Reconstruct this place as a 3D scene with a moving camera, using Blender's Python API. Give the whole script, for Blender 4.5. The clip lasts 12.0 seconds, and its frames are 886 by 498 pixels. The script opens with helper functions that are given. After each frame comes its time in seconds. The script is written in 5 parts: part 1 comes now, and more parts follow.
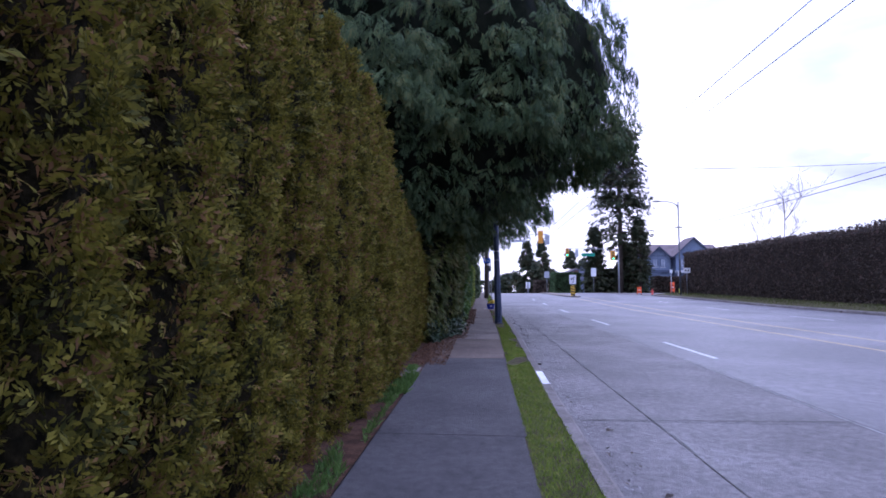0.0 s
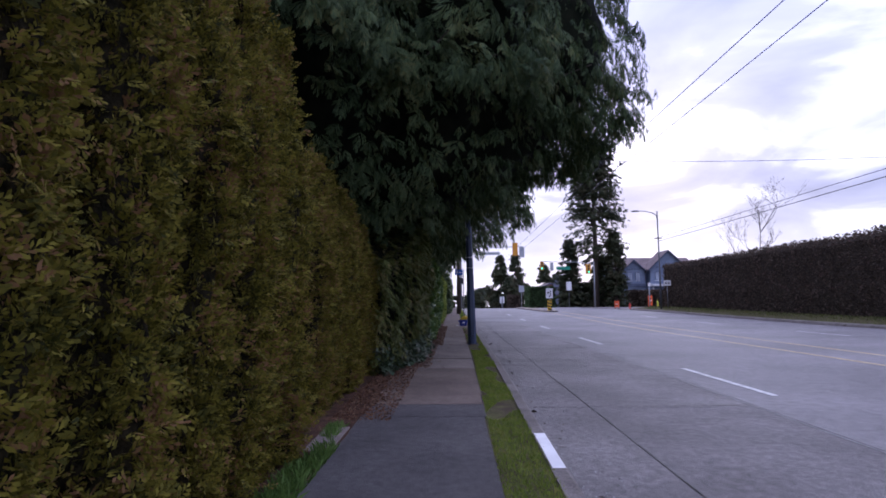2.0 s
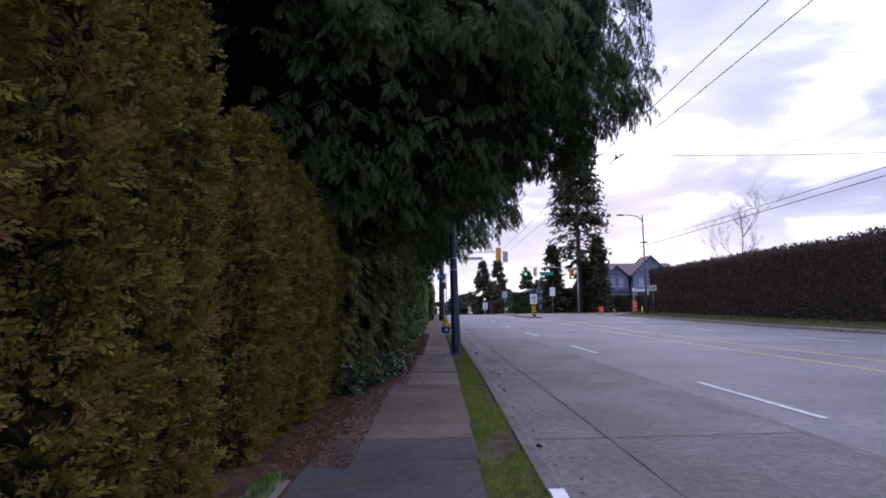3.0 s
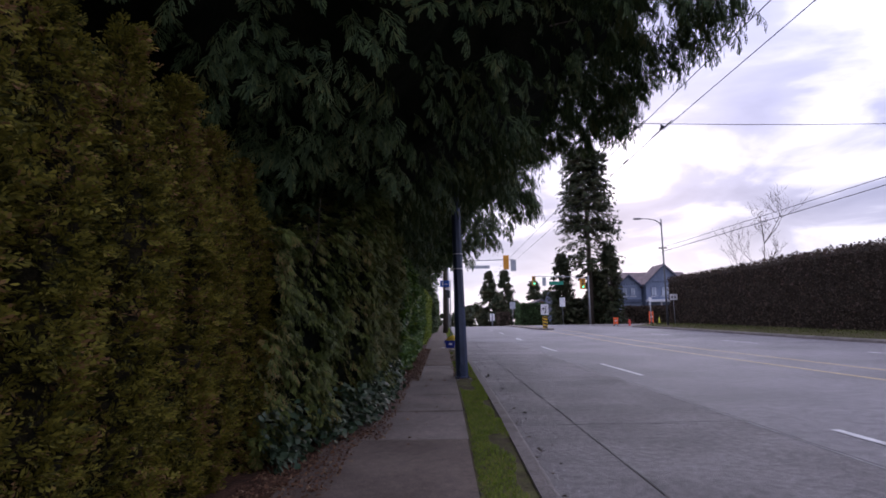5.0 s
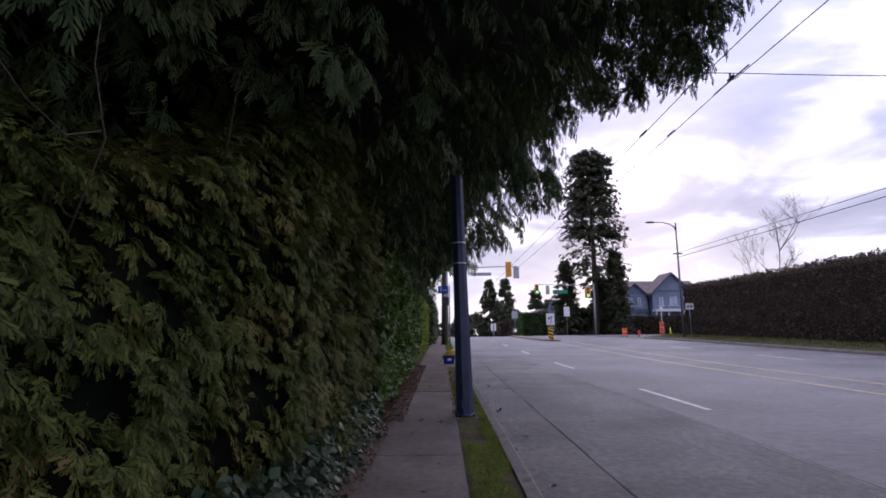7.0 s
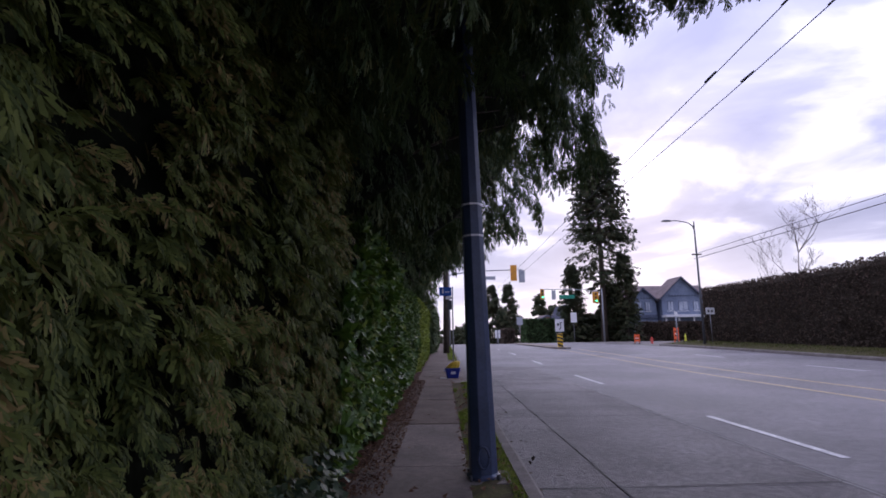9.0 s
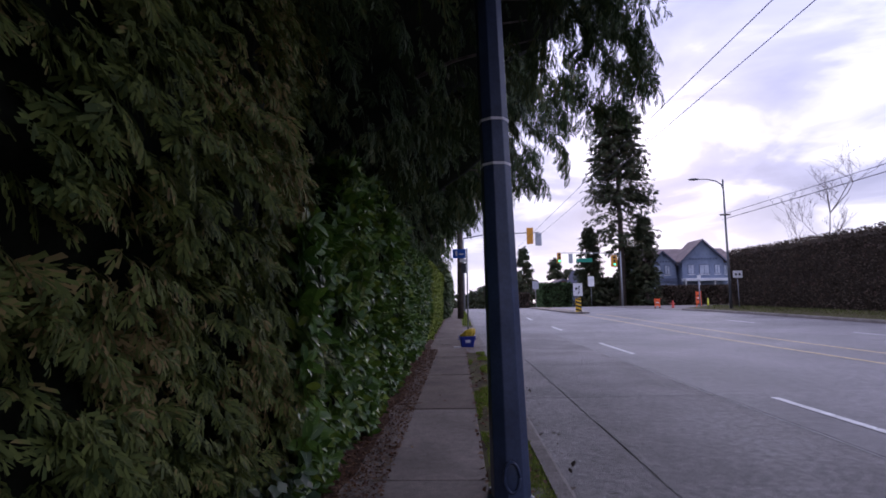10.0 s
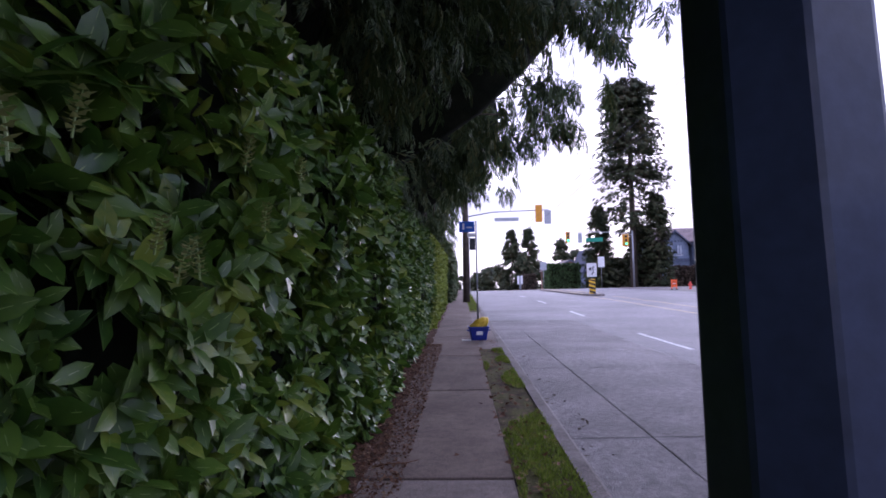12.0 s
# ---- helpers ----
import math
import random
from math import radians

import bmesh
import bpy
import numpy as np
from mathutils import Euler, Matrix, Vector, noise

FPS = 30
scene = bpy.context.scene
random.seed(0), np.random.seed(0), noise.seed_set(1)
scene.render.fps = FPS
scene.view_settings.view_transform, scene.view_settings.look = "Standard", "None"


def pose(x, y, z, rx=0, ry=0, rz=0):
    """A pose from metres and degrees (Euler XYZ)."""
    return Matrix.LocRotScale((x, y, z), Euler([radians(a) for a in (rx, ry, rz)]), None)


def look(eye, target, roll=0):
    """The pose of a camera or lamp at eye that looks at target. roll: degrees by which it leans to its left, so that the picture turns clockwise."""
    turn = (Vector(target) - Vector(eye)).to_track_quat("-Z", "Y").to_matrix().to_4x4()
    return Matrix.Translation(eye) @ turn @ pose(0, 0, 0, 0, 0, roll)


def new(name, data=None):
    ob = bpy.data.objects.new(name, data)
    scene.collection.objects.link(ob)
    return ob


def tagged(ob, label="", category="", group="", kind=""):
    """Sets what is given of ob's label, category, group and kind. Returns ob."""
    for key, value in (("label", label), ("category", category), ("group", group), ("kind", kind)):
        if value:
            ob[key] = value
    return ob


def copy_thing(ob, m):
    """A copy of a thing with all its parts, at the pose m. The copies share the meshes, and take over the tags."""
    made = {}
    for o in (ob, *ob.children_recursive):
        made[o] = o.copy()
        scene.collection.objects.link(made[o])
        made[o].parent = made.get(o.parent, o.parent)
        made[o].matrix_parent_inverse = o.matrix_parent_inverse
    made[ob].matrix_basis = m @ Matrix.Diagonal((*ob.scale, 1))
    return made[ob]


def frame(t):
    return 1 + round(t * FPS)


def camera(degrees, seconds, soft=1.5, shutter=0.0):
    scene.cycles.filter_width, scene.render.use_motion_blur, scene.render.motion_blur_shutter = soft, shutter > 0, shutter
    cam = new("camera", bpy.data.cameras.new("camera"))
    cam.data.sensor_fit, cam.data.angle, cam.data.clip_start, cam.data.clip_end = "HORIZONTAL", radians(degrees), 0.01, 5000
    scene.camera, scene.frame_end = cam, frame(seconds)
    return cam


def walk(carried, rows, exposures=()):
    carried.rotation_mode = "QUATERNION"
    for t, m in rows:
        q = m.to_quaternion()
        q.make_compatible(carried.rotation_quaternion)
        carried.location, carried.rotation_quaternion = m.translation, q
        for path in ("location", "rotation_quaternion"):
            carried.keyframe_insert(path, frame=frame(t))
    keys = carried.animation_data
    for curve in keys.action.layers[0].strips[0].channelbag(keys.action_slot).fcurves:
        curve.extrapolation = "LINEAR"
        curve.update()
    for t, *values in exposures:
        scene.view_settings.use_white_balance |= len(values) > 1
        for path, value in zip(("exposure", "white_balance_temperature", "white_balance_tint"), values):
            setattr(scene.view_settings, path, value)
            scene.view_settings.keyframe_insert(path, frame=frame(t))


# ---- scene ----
cam = camera(81.1, 12.0, 1.7)
PATH = [
    (0, (0.115, -0.321, 1.481), (-0.033, 1.668, 1.62), 0.1),
    (0.5, (0.142, 0.514, 1.464), (0.03, 2.505, 1.62), 0.1),
    (1, (0.18, 1.293, 1.441), (0.087, 3.284, 1.611), -0.1),
    (1.5, (0.183, 2.07, 1.426), (0.114, 4.061, 1.608), -0.1),
    (2, (0.207, 2.881, 1.404), (0.163, 4.871, 1.603), -0.3),
    (2.5, (0.199, 3.594, 1.385), (0.193, 5.583, 1.595), -0.4),
    (3, (0.204, 4.348, 1.372), (0.229, 6.335, 1.595), -0.5),
    (5, (0.326, 7.529, 1.329), (0.331, 9.511, 1.597), -0.7),
    (5.5, (0.342, 8.293, 1.329), (0.337, 10.274, 1.606), -0.7),
    (6, (0.342, 9.07, 1.345), (0.327, 11.049, 1.633), -0.6),
    (6.5, (0.385, 9.843, 1.361), (0.381, 11.821, 1.657), -0.6),
    (7, (0.385, 10.607, 1.394), (0.392, 12.584, 1.697), -0.5),
    (9, (0.36, 13.484, 1.414), (0.363, 15.457, 1.743), -0.7),
    (9.5, (0.373, 14.219, 1.444), (0.345, 16.202, 1.705), -0.8),
    (10, (0.386, 14.986, 1.451), (0.332, 16.976, 1.646), -0.8),
    (10.5, (0.354, 15.742, 1.454), (0.291, 17.734, 1.615), -0.9),
    (11, (0.35, 16.533, 1.429), (0.279, 18.527, 1.573), -1.0),
    (11.5, (0.293, 17.217, 1.46), (0.223, 19.211, 1.59), -1.0),
    (12, (0.254, 17.90, 1.454), (0.185, 19.965, 1.584), -1.05),
]
EXPOSURES = ((0, 0.96, 5050, 26), (1.0, 0.64, 5250, 25), (2.5, 0.48, 5600, 24), (5.0, 0.36, 5950, 22), (7.0, 0.38, 5950, 22), (9.0, 0.35, 5850, 24), (10.5, 0.46, 5650, 26), (12.0, 1.10, 5550, 29))
walk(cam, [(t, look(e, g, r)) for t, e, g, r in PATH], EXPOSURES)

# ---- world and light ----
def build_world():
    w = bpy.data.worlds.new("overcast_sky")
    scene.world = w
    w.use_nodes = True
    nt = w.node_tree
    nt.nodes.clear()
    N, L = nt.nodes.new, nt.links.new
    out, bg = N("ShaderNodeOutputWorld"), N("ShaderNodeBackground")
    sky = N("ShaderNodeTexSky")
    sky.sky_type, sky.sun_disc = "NISHITA", False
    sky.sun_elevation, sky.sun_rotation = radians(16), radians(20)
    dim = N("ShaderNodeVectorMath")
    dim.operation = "SCALE"
    dim.inputs["Scale"].default_value = 0.10
    L(sky.outputs[0], dim.inputs[0])
    co, sep = N("ShaderNodeTexCoord"), N("ShaderNodeSeparateXYZ")
    L(co.outputs["Generated"], sep.inputs[0])
    up = N("ShaderNodeMath")
    up.operation = "ADD"
    up.inputs[1].default_value = 0.22
    L(sep.outputs["Z"], up.inputs[0])
    flat = N("ShaderNodeVectorMath")
    flat.operation = "DIVIDE"
    comb = N("ShaderNodeCombineXYZ")
    for i in range(3):
        L(up.outputs[0], comb.inputs[i])
    L(co.outputs["Generated"], flat.inputs[0])
    L(comb.outputs[0], flat.inputs[1])
    n1 = N("ShaderNodeTexNoise")
    n1.inputs["Scale"].default_value, n1.inputs["Detail"].default_value = 2.1, 7
    n1.inputs["Roughness"].default_value = 0.5
    n1.inputs["Distortion"].default_value = 0.35
    L(flat.outputs[0], n1.inputs["Vector"])
    ramp = N("ShaderNodeValToRGB")
    e = ramp.color_ramp.elements
    e[0].position, e[0].color = 0.36, (0.33, 0.345, 0.48, 1)
    e[1].position, e[1].color = 0.64, (1.0, 0.98, 1.03, 1)
    m = ramp.color_ramp.elements.new(0.5)
    m.color = (0.47, 0.48, 0.62, 1)
    L(n1.outputs["Fac"], ramp.inputs[0])
    glow = N("ShaderNodeMapRange")
    glow.inputs["From Min"].default_value, glow.inputs["From Max"].default_value = 0.0, 0.17
    glow.inputs["To Min"].default_value, glow.inputs["To Max"].default_value = 0.7, 0.0
    L(sep.outputs["Z"], glow.inputs["Value"])
    pale = N("ShaderNodeMixRGB")
    pale.inputs[2].default_value = (1.0, 0.99, 1.05, 1)
    L(glow.outputs[0], pale.inputs[0])
    L(ramp.outputs[0], pale.inputs[1])
    mix = N("ShaderNodeMixRGB")
    mix.inputs[0].default_value = 0.9
    L(dim.outputs[0], mix.inputs[1])
    L(pale.outputs[0], mix.inputs[2])
    # an overcast sky is brighter overhead than towards the horizon
    high = N("ShaderNodeMapRange")
    high.inputs["From Min"].default_value, high.inputs["From Max"].default_value = 0.15, 1.0
    high.inputs["To Min"].default_value, high.inputs["To Max"].default_value = 0.82, 2.1
    L(sep.outputs["Z"], high.inputs["Value"])
    lift = N("ShaderNodeVectorMath")
    lift.operation = "SCALE"
    L(mix.outputs[0], lift.inputs[0])
    L(high.outputs[0], lift.inputs["Scale"])
    L(lift.outputs[0], bg.inputs[0])
    bg.inputs[1].default_value = SKY
    L(bg.outputs[0], out.inputs[0])


SKY = 1.02
build_world()
sun = new("sun", bpy.data.lights.new("sun", "SUN"))
sun.data.energy, sun.data.angle, sun.data.color = 0.5, radians(25), (1.0, 0.95, 0.88)
sun.matrix_world = look((0, 0, 0), (-0.33, -0.9, -0.3))

# ---- materials ----
def nodes_of(name):
    m = bpy.data.materials.new(name)
    m.use_nodes = True
    nt = m.node_tree
    b = nt.nodes["Principled BSDF"]
    return m, nt, b


def surface(name, c1, c2, rough=0.8, scale=3.0, fine=40.0, bump=0.2, metal=0.0, c3=None, spread=0.15, coat=0.0, island=0.0):
    """Two colours mixed by a broad noise, a fine grain on top, a bump and, where asked, variation by piece."""
    m, nt, b = nodes_of(name)
    N, L = nt.nodes.new, nt.links.new
    co = N("ShaderNodeTexCoord")
    n1, n2 = N("ShaderNodeTexNoise"), N("ShaderNodeTexNoise")
    n1.inputs["Scale"].default_value, n1.inputs["Detail"].default_value = scale, 5
    n2.inputs["Scale"].default_value, n2.inputs["Detail"].default_value = fine, 3
    L(co.outputs["Object"], n1.inputs["Vector"])
    L(co.outputs["Object"], n2.inputs["Vector"])
    r = N("ShaderNodeValToRGB")
    e = r.color_ramp.elements
    e[0].position, e[0].color = 0.35, (*c1, 1)
    e[1].position, e[1].color = 0.65, (*c2, 1)
    if c3:
        x = e.new(0.72)
        x.color = (*c3, 1)
    L(n1.outputs["Fac"], r.inputs[0])
    grain = N("ShaderNodeMapRange")
    grain.inputs["From Min"].default_value, grain.inputs["From Max"].default_value = 0.3, 0.7
    grain.inputs["To Min"].default_value, grain.inputs["To Max"].default_value = 1 - spread, 1 + spread
    L(n2.outputs["Fac"], grain.inputs["Value"])
    n3 = N("ShaderNodeTexNoise")
    n3.inputs["Scale"].default_value, n3.inputs["Detail"].default_value = (scale * fine) ** 0.5, 4
    L(co.outputs["Object"], n3.inputs["Vector"])
    mottle = N("ShaderNodeMapRange")
    mottle.inputs["From Min"].default_value, mottle.inputs["From Max"].default_value = 0.3, 0.7
    mottle.inputs["To Min"].default_value, mottle.inputs["To Max"].default_value = 1 - spread * 0.4, 1 + spread * 0.4
    L(n3.outputs["Fac"], mottle.inputs["Value"])
    both = N("ShaderNodeMath")
    both.operation = "MULTIPLY"
    L(grain.outputs[0], both.inputs[0])
    L(mottle.outputs[0], both.inputs[1])
    v = N("ShaderNodeVectorMath")
    v.operation = "SCALE"
    L(r.outputs[0], v.inputs[0])
    L(both.outputs[0], v.inputs["Scale"])
    last = v.outputs[0]
    if island:
        info = N("ShaderNodeObjectInfo")
        pr = N("ShaderNodeMapRange")
        pr.inputs["To Min"].default_value, pr.inputs["To Max"].default_value = 1 - island, 1 + island
        L(info.outputs["Random"], pr.inputs["Value"])
        v2 = N("ShaderNodeVectorMath")
        v2.operation = "SCALE"
        L(last, v2.inputs[0])
        L(pr.outputs[0], v2.inputs["Scale"])
        last = v2.outputs[0]
    L(last, b.inputs["Base Color"])
    b.inputs["Roughness"].default_value, b.inputs["Metallic"].default_value = rough, metal
    b.inputs["Coat Weight"].default_value = coat
    b.inputs["Specular IOR Level"].default_value = 0.08 if rough > 0.94 else 0.4
    if bump:
        bp = N("ShaderNodeBump")
        bp.inputs["Strength"].default_value, bp.inputs["Distance"].default_value = bump, 0.01
        L(n2.outputs["Fac"], bp.inputs["Height"])
        L(bp.outputs[0], b.inputs["Normal"])
    return m


def foliage(name, dark, light, dry=None, rough=0.6, scale=2.0, through_light=0.25, spec=0.3, dry_at=0.66):
    """Leaf material: broad drifts of colour, leaf to leaf variation, some light passing through."""
    m, nt, b = nodes_of(name)
    N, L = nt.nodes.new, nt.links.new
    co, geo = N("ShaderNodeTexCoord"), N("ShaderNodeNewGeometry")
    n1 = N("ShaderNodeTexNoise")
    n1.inputs["Scale"].default_value, n1.inputs["Detail"].default_value = scale, 6
    n1.inputs["Roughness"].default_value = 0.7
    L(geo.outputs["Position"], n1.inputs["Vector"])
    add = N("ShaderNodeMath")
    add.operation = "MULTIPLY_ADD"
    add.inputs[1].default_value = 0.3
    L(geo.outputs["Random Per Island"], add.inputs[0])
    sub = N("ShaderNodeMath")
    sub.operation = "SUBTRACT"
    sub.inputs[1].default_value = 0.15
    L(n1.outputs["Fac"], sub.inputs[0])
    L(sub.outputs[0], add.inputs[2])
    r = N("ShaderNodeValToRGB")
    e = r.color_ramp.elements
    e[0].position, e[0].color = 0.3, (*dark, 1)
    e[1].position, e[1].color = 0.6, (*light, 1)
    if dry:
        x = e.new(dry_at)
        x.color = (*dry, 1)
    L(add.outputs[0], r.inputs[0])
    L(r.outputs[0], b.inputs["Base Color"])
    b.inputs["Roughness"].default_value = rough
    b.inputs["Specular IOR Level"].default_value = spec
    tr, mx = N("ShaderNodeBsdfTranslucent"), N("ShaderNodeMixShader")
    L(r.outputs[0], tr.inputs[0])
    mx.inputs[0].default_value = through_light
    L(b.outputs[0], mx.inputs[1])
    L(tr.outputs[0], mx.inputs[2])
    L(mx.outputs[0], nt.nodes["Material Output"].inputs["Surface"])
    return m


def paint(name, c, rough=0.5, metal=0.0, vary=0.12, bump=0.05, scale=6.0):
    d = tuple(x * (1 - vary) for x in c)
    return surface(name, d, c, rough, scale, 60.0, bump, metal, spread=vary * 0.5)


M = {
    "thuja": foliage("thuja_leaf", (0.036, 0.040, 0.008), (0.232, 0.202, 0.027), (0.21, 0.118, 0.05), 0.75, 3.4, 0.3, 0.15),
    # very dark on purpose: the colour carries the shade in gaps between sprays
    "thuja_shade_core": surface("thuja_inner_shade", (0.008, 0.008, 0.004), (0.032, 0.026, 0.013), 0.95, 22, 90, 1.0),
    "cedar": foliage("cedar_leaf", (0.026, 0.048, 0.021), (0.088, 0.125, 0.047), (0.115, 0.122, 0.041), 0.65, 1.2, 0.15, 0.15),
    "cedar_low": foliage("low_cedar_leaf", (0.038, 0.058, 0.014), (0.132, 0.156, 0.034), (0.21, 0.155, 0.055), 0.65, 1.8, 0.22, 0.15),
    # near black so that gaps between fronds and leaves read as deep shade
    "cedar_shade_core": surface("cedar_inner_shade", (0.006, 0.009, 0.005), (0.014, 0.016, 0.009), 0.95, 3, 30, 0.6),
    "laurel": foliage("laurel_leaf", (0.030, 0.080, 0.011), (0.094, 0.172, 0.020), (0.17, 0.225, 0.028), 0.36, 3.0, 0.14, 0.45),
    "golden": foliage("golden_leaf", (0.09, 0.13, 0.018), (0.23, 0.29, 0.035), None, 0.5, 3.0, 0.3, 0.3),
    "ivy": foliage("ivy_leaf", (0.022, 0.046, 0.022), (0.058, 0.088, 0.045), (0.09, 0.10, 0.06), 0.5, 4.0, 0.15, 0.25),
    "right_hedge": foliage("far_hedge_leaf", (0.055, 0.044, 0.034), (0.108, 0.084, 0.062), (0.14, 0.095, 0.08), 0.8, 1.2, 0.15, 0.15),
    "tall_core": surface("tall_hedge_inner", (0.030, 0.024, 0.018), (0.060, 0.048, 0.036), 0.95, 9, 60, 0.8),
    "far_conifer": foliage("far_conifer_leaf", (0.018, 0.028, 0.014), (0.055, 0.065, 0.028), (0.08, 0.06, 0.03), 0.7, 0.5, 0.15, 0.2),
    "far_hedge_green": foliage("distant_hedge_leaf", (0.035, 0.06, 0.025), (0.08, 0.13, 0.05), None, 0.7, 0.8, 0.15, 0.2),
    "bark": surface("bark", (0.045, 0.034, 0.026), (0.11, 0.085, 0.065), 0.9, 6, 40, 0.8),
    "twig": surface("grey_twig", (0.07, 0.06, 0.05), (0.14, 0.12, 0.105), 0.85, 8, 60, 0.4),
    "grass": foliage("grass_blade", (0.105, 0.155, 0.020), (0.215, 0.29, 0.036), (0.27, 0.245, 0.08), 0.6, 5.0, 0.3, 0.2, 0.7),
    "far_grass": foliage("bank_grass", (0.06, 0.07, 0.02), (0.13, 0.15, 0.04), (0.15, 0.13, 0.06), 0.7, 1.0, 0.2, 0.2),
    "weed": foliage("weed_leaf", (0.05, 0.10, 0.02), (0.12, 0.20, 0.045), None, 0.6, 5.0, 0.3, 0.2),
    "soil": surface("mossy_soil", (0.065, 0.048, 0.034), (0.10, 0.10, 0.04), 0.95, 5, 70, 1.0, spread=0.4),
    "litter_soil": surface("needle_litter_soil", (0.045, 0.026, 0.018), (0.10, 0.055, 0.035), 0.95, 7, 80, 1.0, spread=0.4),
    "litter": foliage("dry_leaf", (0.075, 0.036, 0.022), (0.165, 0.085, 0.048), (0.24, 0.165, 0.10), 0.8, 9.0, 0.1, 0.2),
    "slab_brown": surface("stained_brown_concrete", (0.108, 0.080, 0.064), (0.168, 0.128, 0.105), 0.9, 1.3, 150, 0.8, spread=0.42, island=0.15),
    "slab": surface("pavement_concrete", (0.150, 0.122, 0.106), (0.220, 0.182, 0.160), 0.9, 1.3, 150, 0.8, spread=0.42, island=0.12),
    "slab_dark": surface("dark_asphalt_path", (0.068, 0.063, 0.064), (0.100, 0.093, 0.093), 0.92, 1.0, 190, 1.2, spread=0.5, island=0.06),
    "joint": surface("joint_dirt", (0.02, 0.018, 0.016), (0.04, 0.036, 0.03), 0.95, 9, 90, 0.4),
    "kerb": surface("kerb_concrete", (0.125, 0.108, 0.096), (0.20, 0.178, 0.162), 0.9, 2.5, 60, 0.7, c3=(0.095, 0.078, 0.062), spread=0.32),
    "road": surface("road_concrete", (0.158, 0.145, 0.139), (0.232, 0.214, 0.207), 0.8, 0.7, 190, 1.2, spread=0.6, island=0.06),
    "asphalt": surface("worn_asphalt", (0.152, 0.142, 0.141), (0.218, 0.204, 0.204), 0.75, 0.3, 150, 0.8, spread=0.45),
    "seam": surface("pale_worn_seam", (0.26, 0.25, 0.24), (0.40, 0.39, 0.38), 0.85, 5, 60, 0.4, c3=(0.19, 0.18, 0.17), spread=0.3),
    "crack": surface("tar_joint", (0.04, 0.037, 0.036), (0.075, 0.07, 0.068), 0.8, 5, 60, 0.3),
    "white_line": surface("worn_white_paint", (0.42, 0.41, 0.40), (0.68, 0.67, 0.66), 0.7, 6, 50, 0.3, c3=(0.3, 0.29, 0.28), spread=0.15),
    "kerb_white": surface("kerb_white_paint", (0.66, 0.66, 0.67), (0.80, 0.80, 0.80), 0.6, 4, 60, 0.2, spread=0.06),
    "yellow_line": surface("worn_yellow_paint", (0.46, 0.35, 0.19), (0.62, 0.48, 0.25), 0.7, 4, 50, 0.3, c3=(0.26, 0.22, 0.17), spread=0.15),
    "far_ground": surface("far_ground", (0.05, 0.06, 0.03), (0.09, 0.095, 0.05), 0.95, 0.05, 3, 0.3),
    "pole": surface("dark_blue_pole_paint", (0.026, 0.038, 0.075), (0.042, 0.060, 0.115), 0.46, 2.5, 40, 0.05, 0.0, spread=0.12, coat=0.12),
    "band": paint("white_band", (0.62, 0.62, 0.63), 0.5),
    "galv": paint("galvanised_steel", (0.30, 0.31, 0.33), 0.5, 0.6),
    "steel_dark": paint("dark_steel", (0.06, 0.065, 0.075), 0.5, 0.3),
    "lamp_grey": paint("grey_lamp_paint", (0.085, 0.09, 0.10), 0.5, 0.2),
    "wire": paint("wire", (0.05, 0.05, 0.055), 0.6, 0.3),
    "wood_pole": surface("weathered_pole_wood", (0.05, 0.04, 0.032), (0.10, 0.08, 0.065), 0.9, 4, 40, 0.6),
    "blue_box": paint("blue_plastic", (0.012, 0.028, 0.26), 0.42),
    "yellow_bag": paint("yellow_plastic", (0.62, 0.42, 0.02), 0.5, 0, 0.3, 0.3, 14),
    "paper": paint("white_paper", (0.72, 0.72, 0.70), 0.7),
    "sign_white": paint("white_sign", (0.72, 0.72, 0.73), 0.5),
    "sign_black": paint("black_sign_paint", (0.02, 0.02, 0.022), 0.5),
    "sign_blue": paint("blue_sign", (0.02, 0.10, 0.45), 0.45),
    "sign_green": paint("green_sign", (0.01, 0.22, 0.14), 0.45),
    "sign_yellow": paint("yellow_sign", (0.75, 0.46, 0.02), 0.5),
    "signal_yellow": paint("signal_yellow", (0.62, 0.27, 0.02), 0.45),
    "grey_metal": paint("grey_metal_back", (0.36, 0.38, 0.42), 0.5, 0.2),
    "orange": paint("orange_plastic", (0.85, 0.13, 0.03), 0.5),
    "red": paint("red_paint", (0.5, 0.05, 0.03), 0.5),
    "lime": paint("lime_cone", (0.62, 0.66, 0.05), 0.5),
    "house_blue": surface("blue_grey_siding", (0.15, 0.185, 0.265), (0.20, 0.24, 0.33), 0.75, 0.8, 14, 0.2),
    "house_dark": surface("dark_blue_siding", (0.075, 0.09, 0.14), (0.10, 0.12, 0.18), 0.8, 0.8, 14, 0.2),
    "roof": surface("brown_roof_shingle", (0.13, 0.10, 0.10), (0.20, 0.155, 0.15), 0.9, 0.9, 10, 0.4),
    "roof_dark": surface("dark_blue_roof", (0.05, 0.055, 0.085), (0.08, 0.085, 0.12), 0.9, 0.9, 10, 0.4),
    "trim": paint("white_trim", (0.68, 0.69, 0.72), 0.6),
    "brick": surface("far_brick", (0.20, 0.11, 0.085), (0.28, 0.16, 0.12), 0.9, 1.2, 12, 0.3),
    "midrib": foliage("pale_midrib", (0.16, 0.24, 0.08), (0.26, 0.34, 0.12), None, 0.4, 3.0, 0.2, 0.4),
    "flower": foliage("green_flower_bud", (0.16, 0.19, 0.06), (0.30, 0.32, 0.12), None, 0.6, 9.0, 0.2, 0.2),
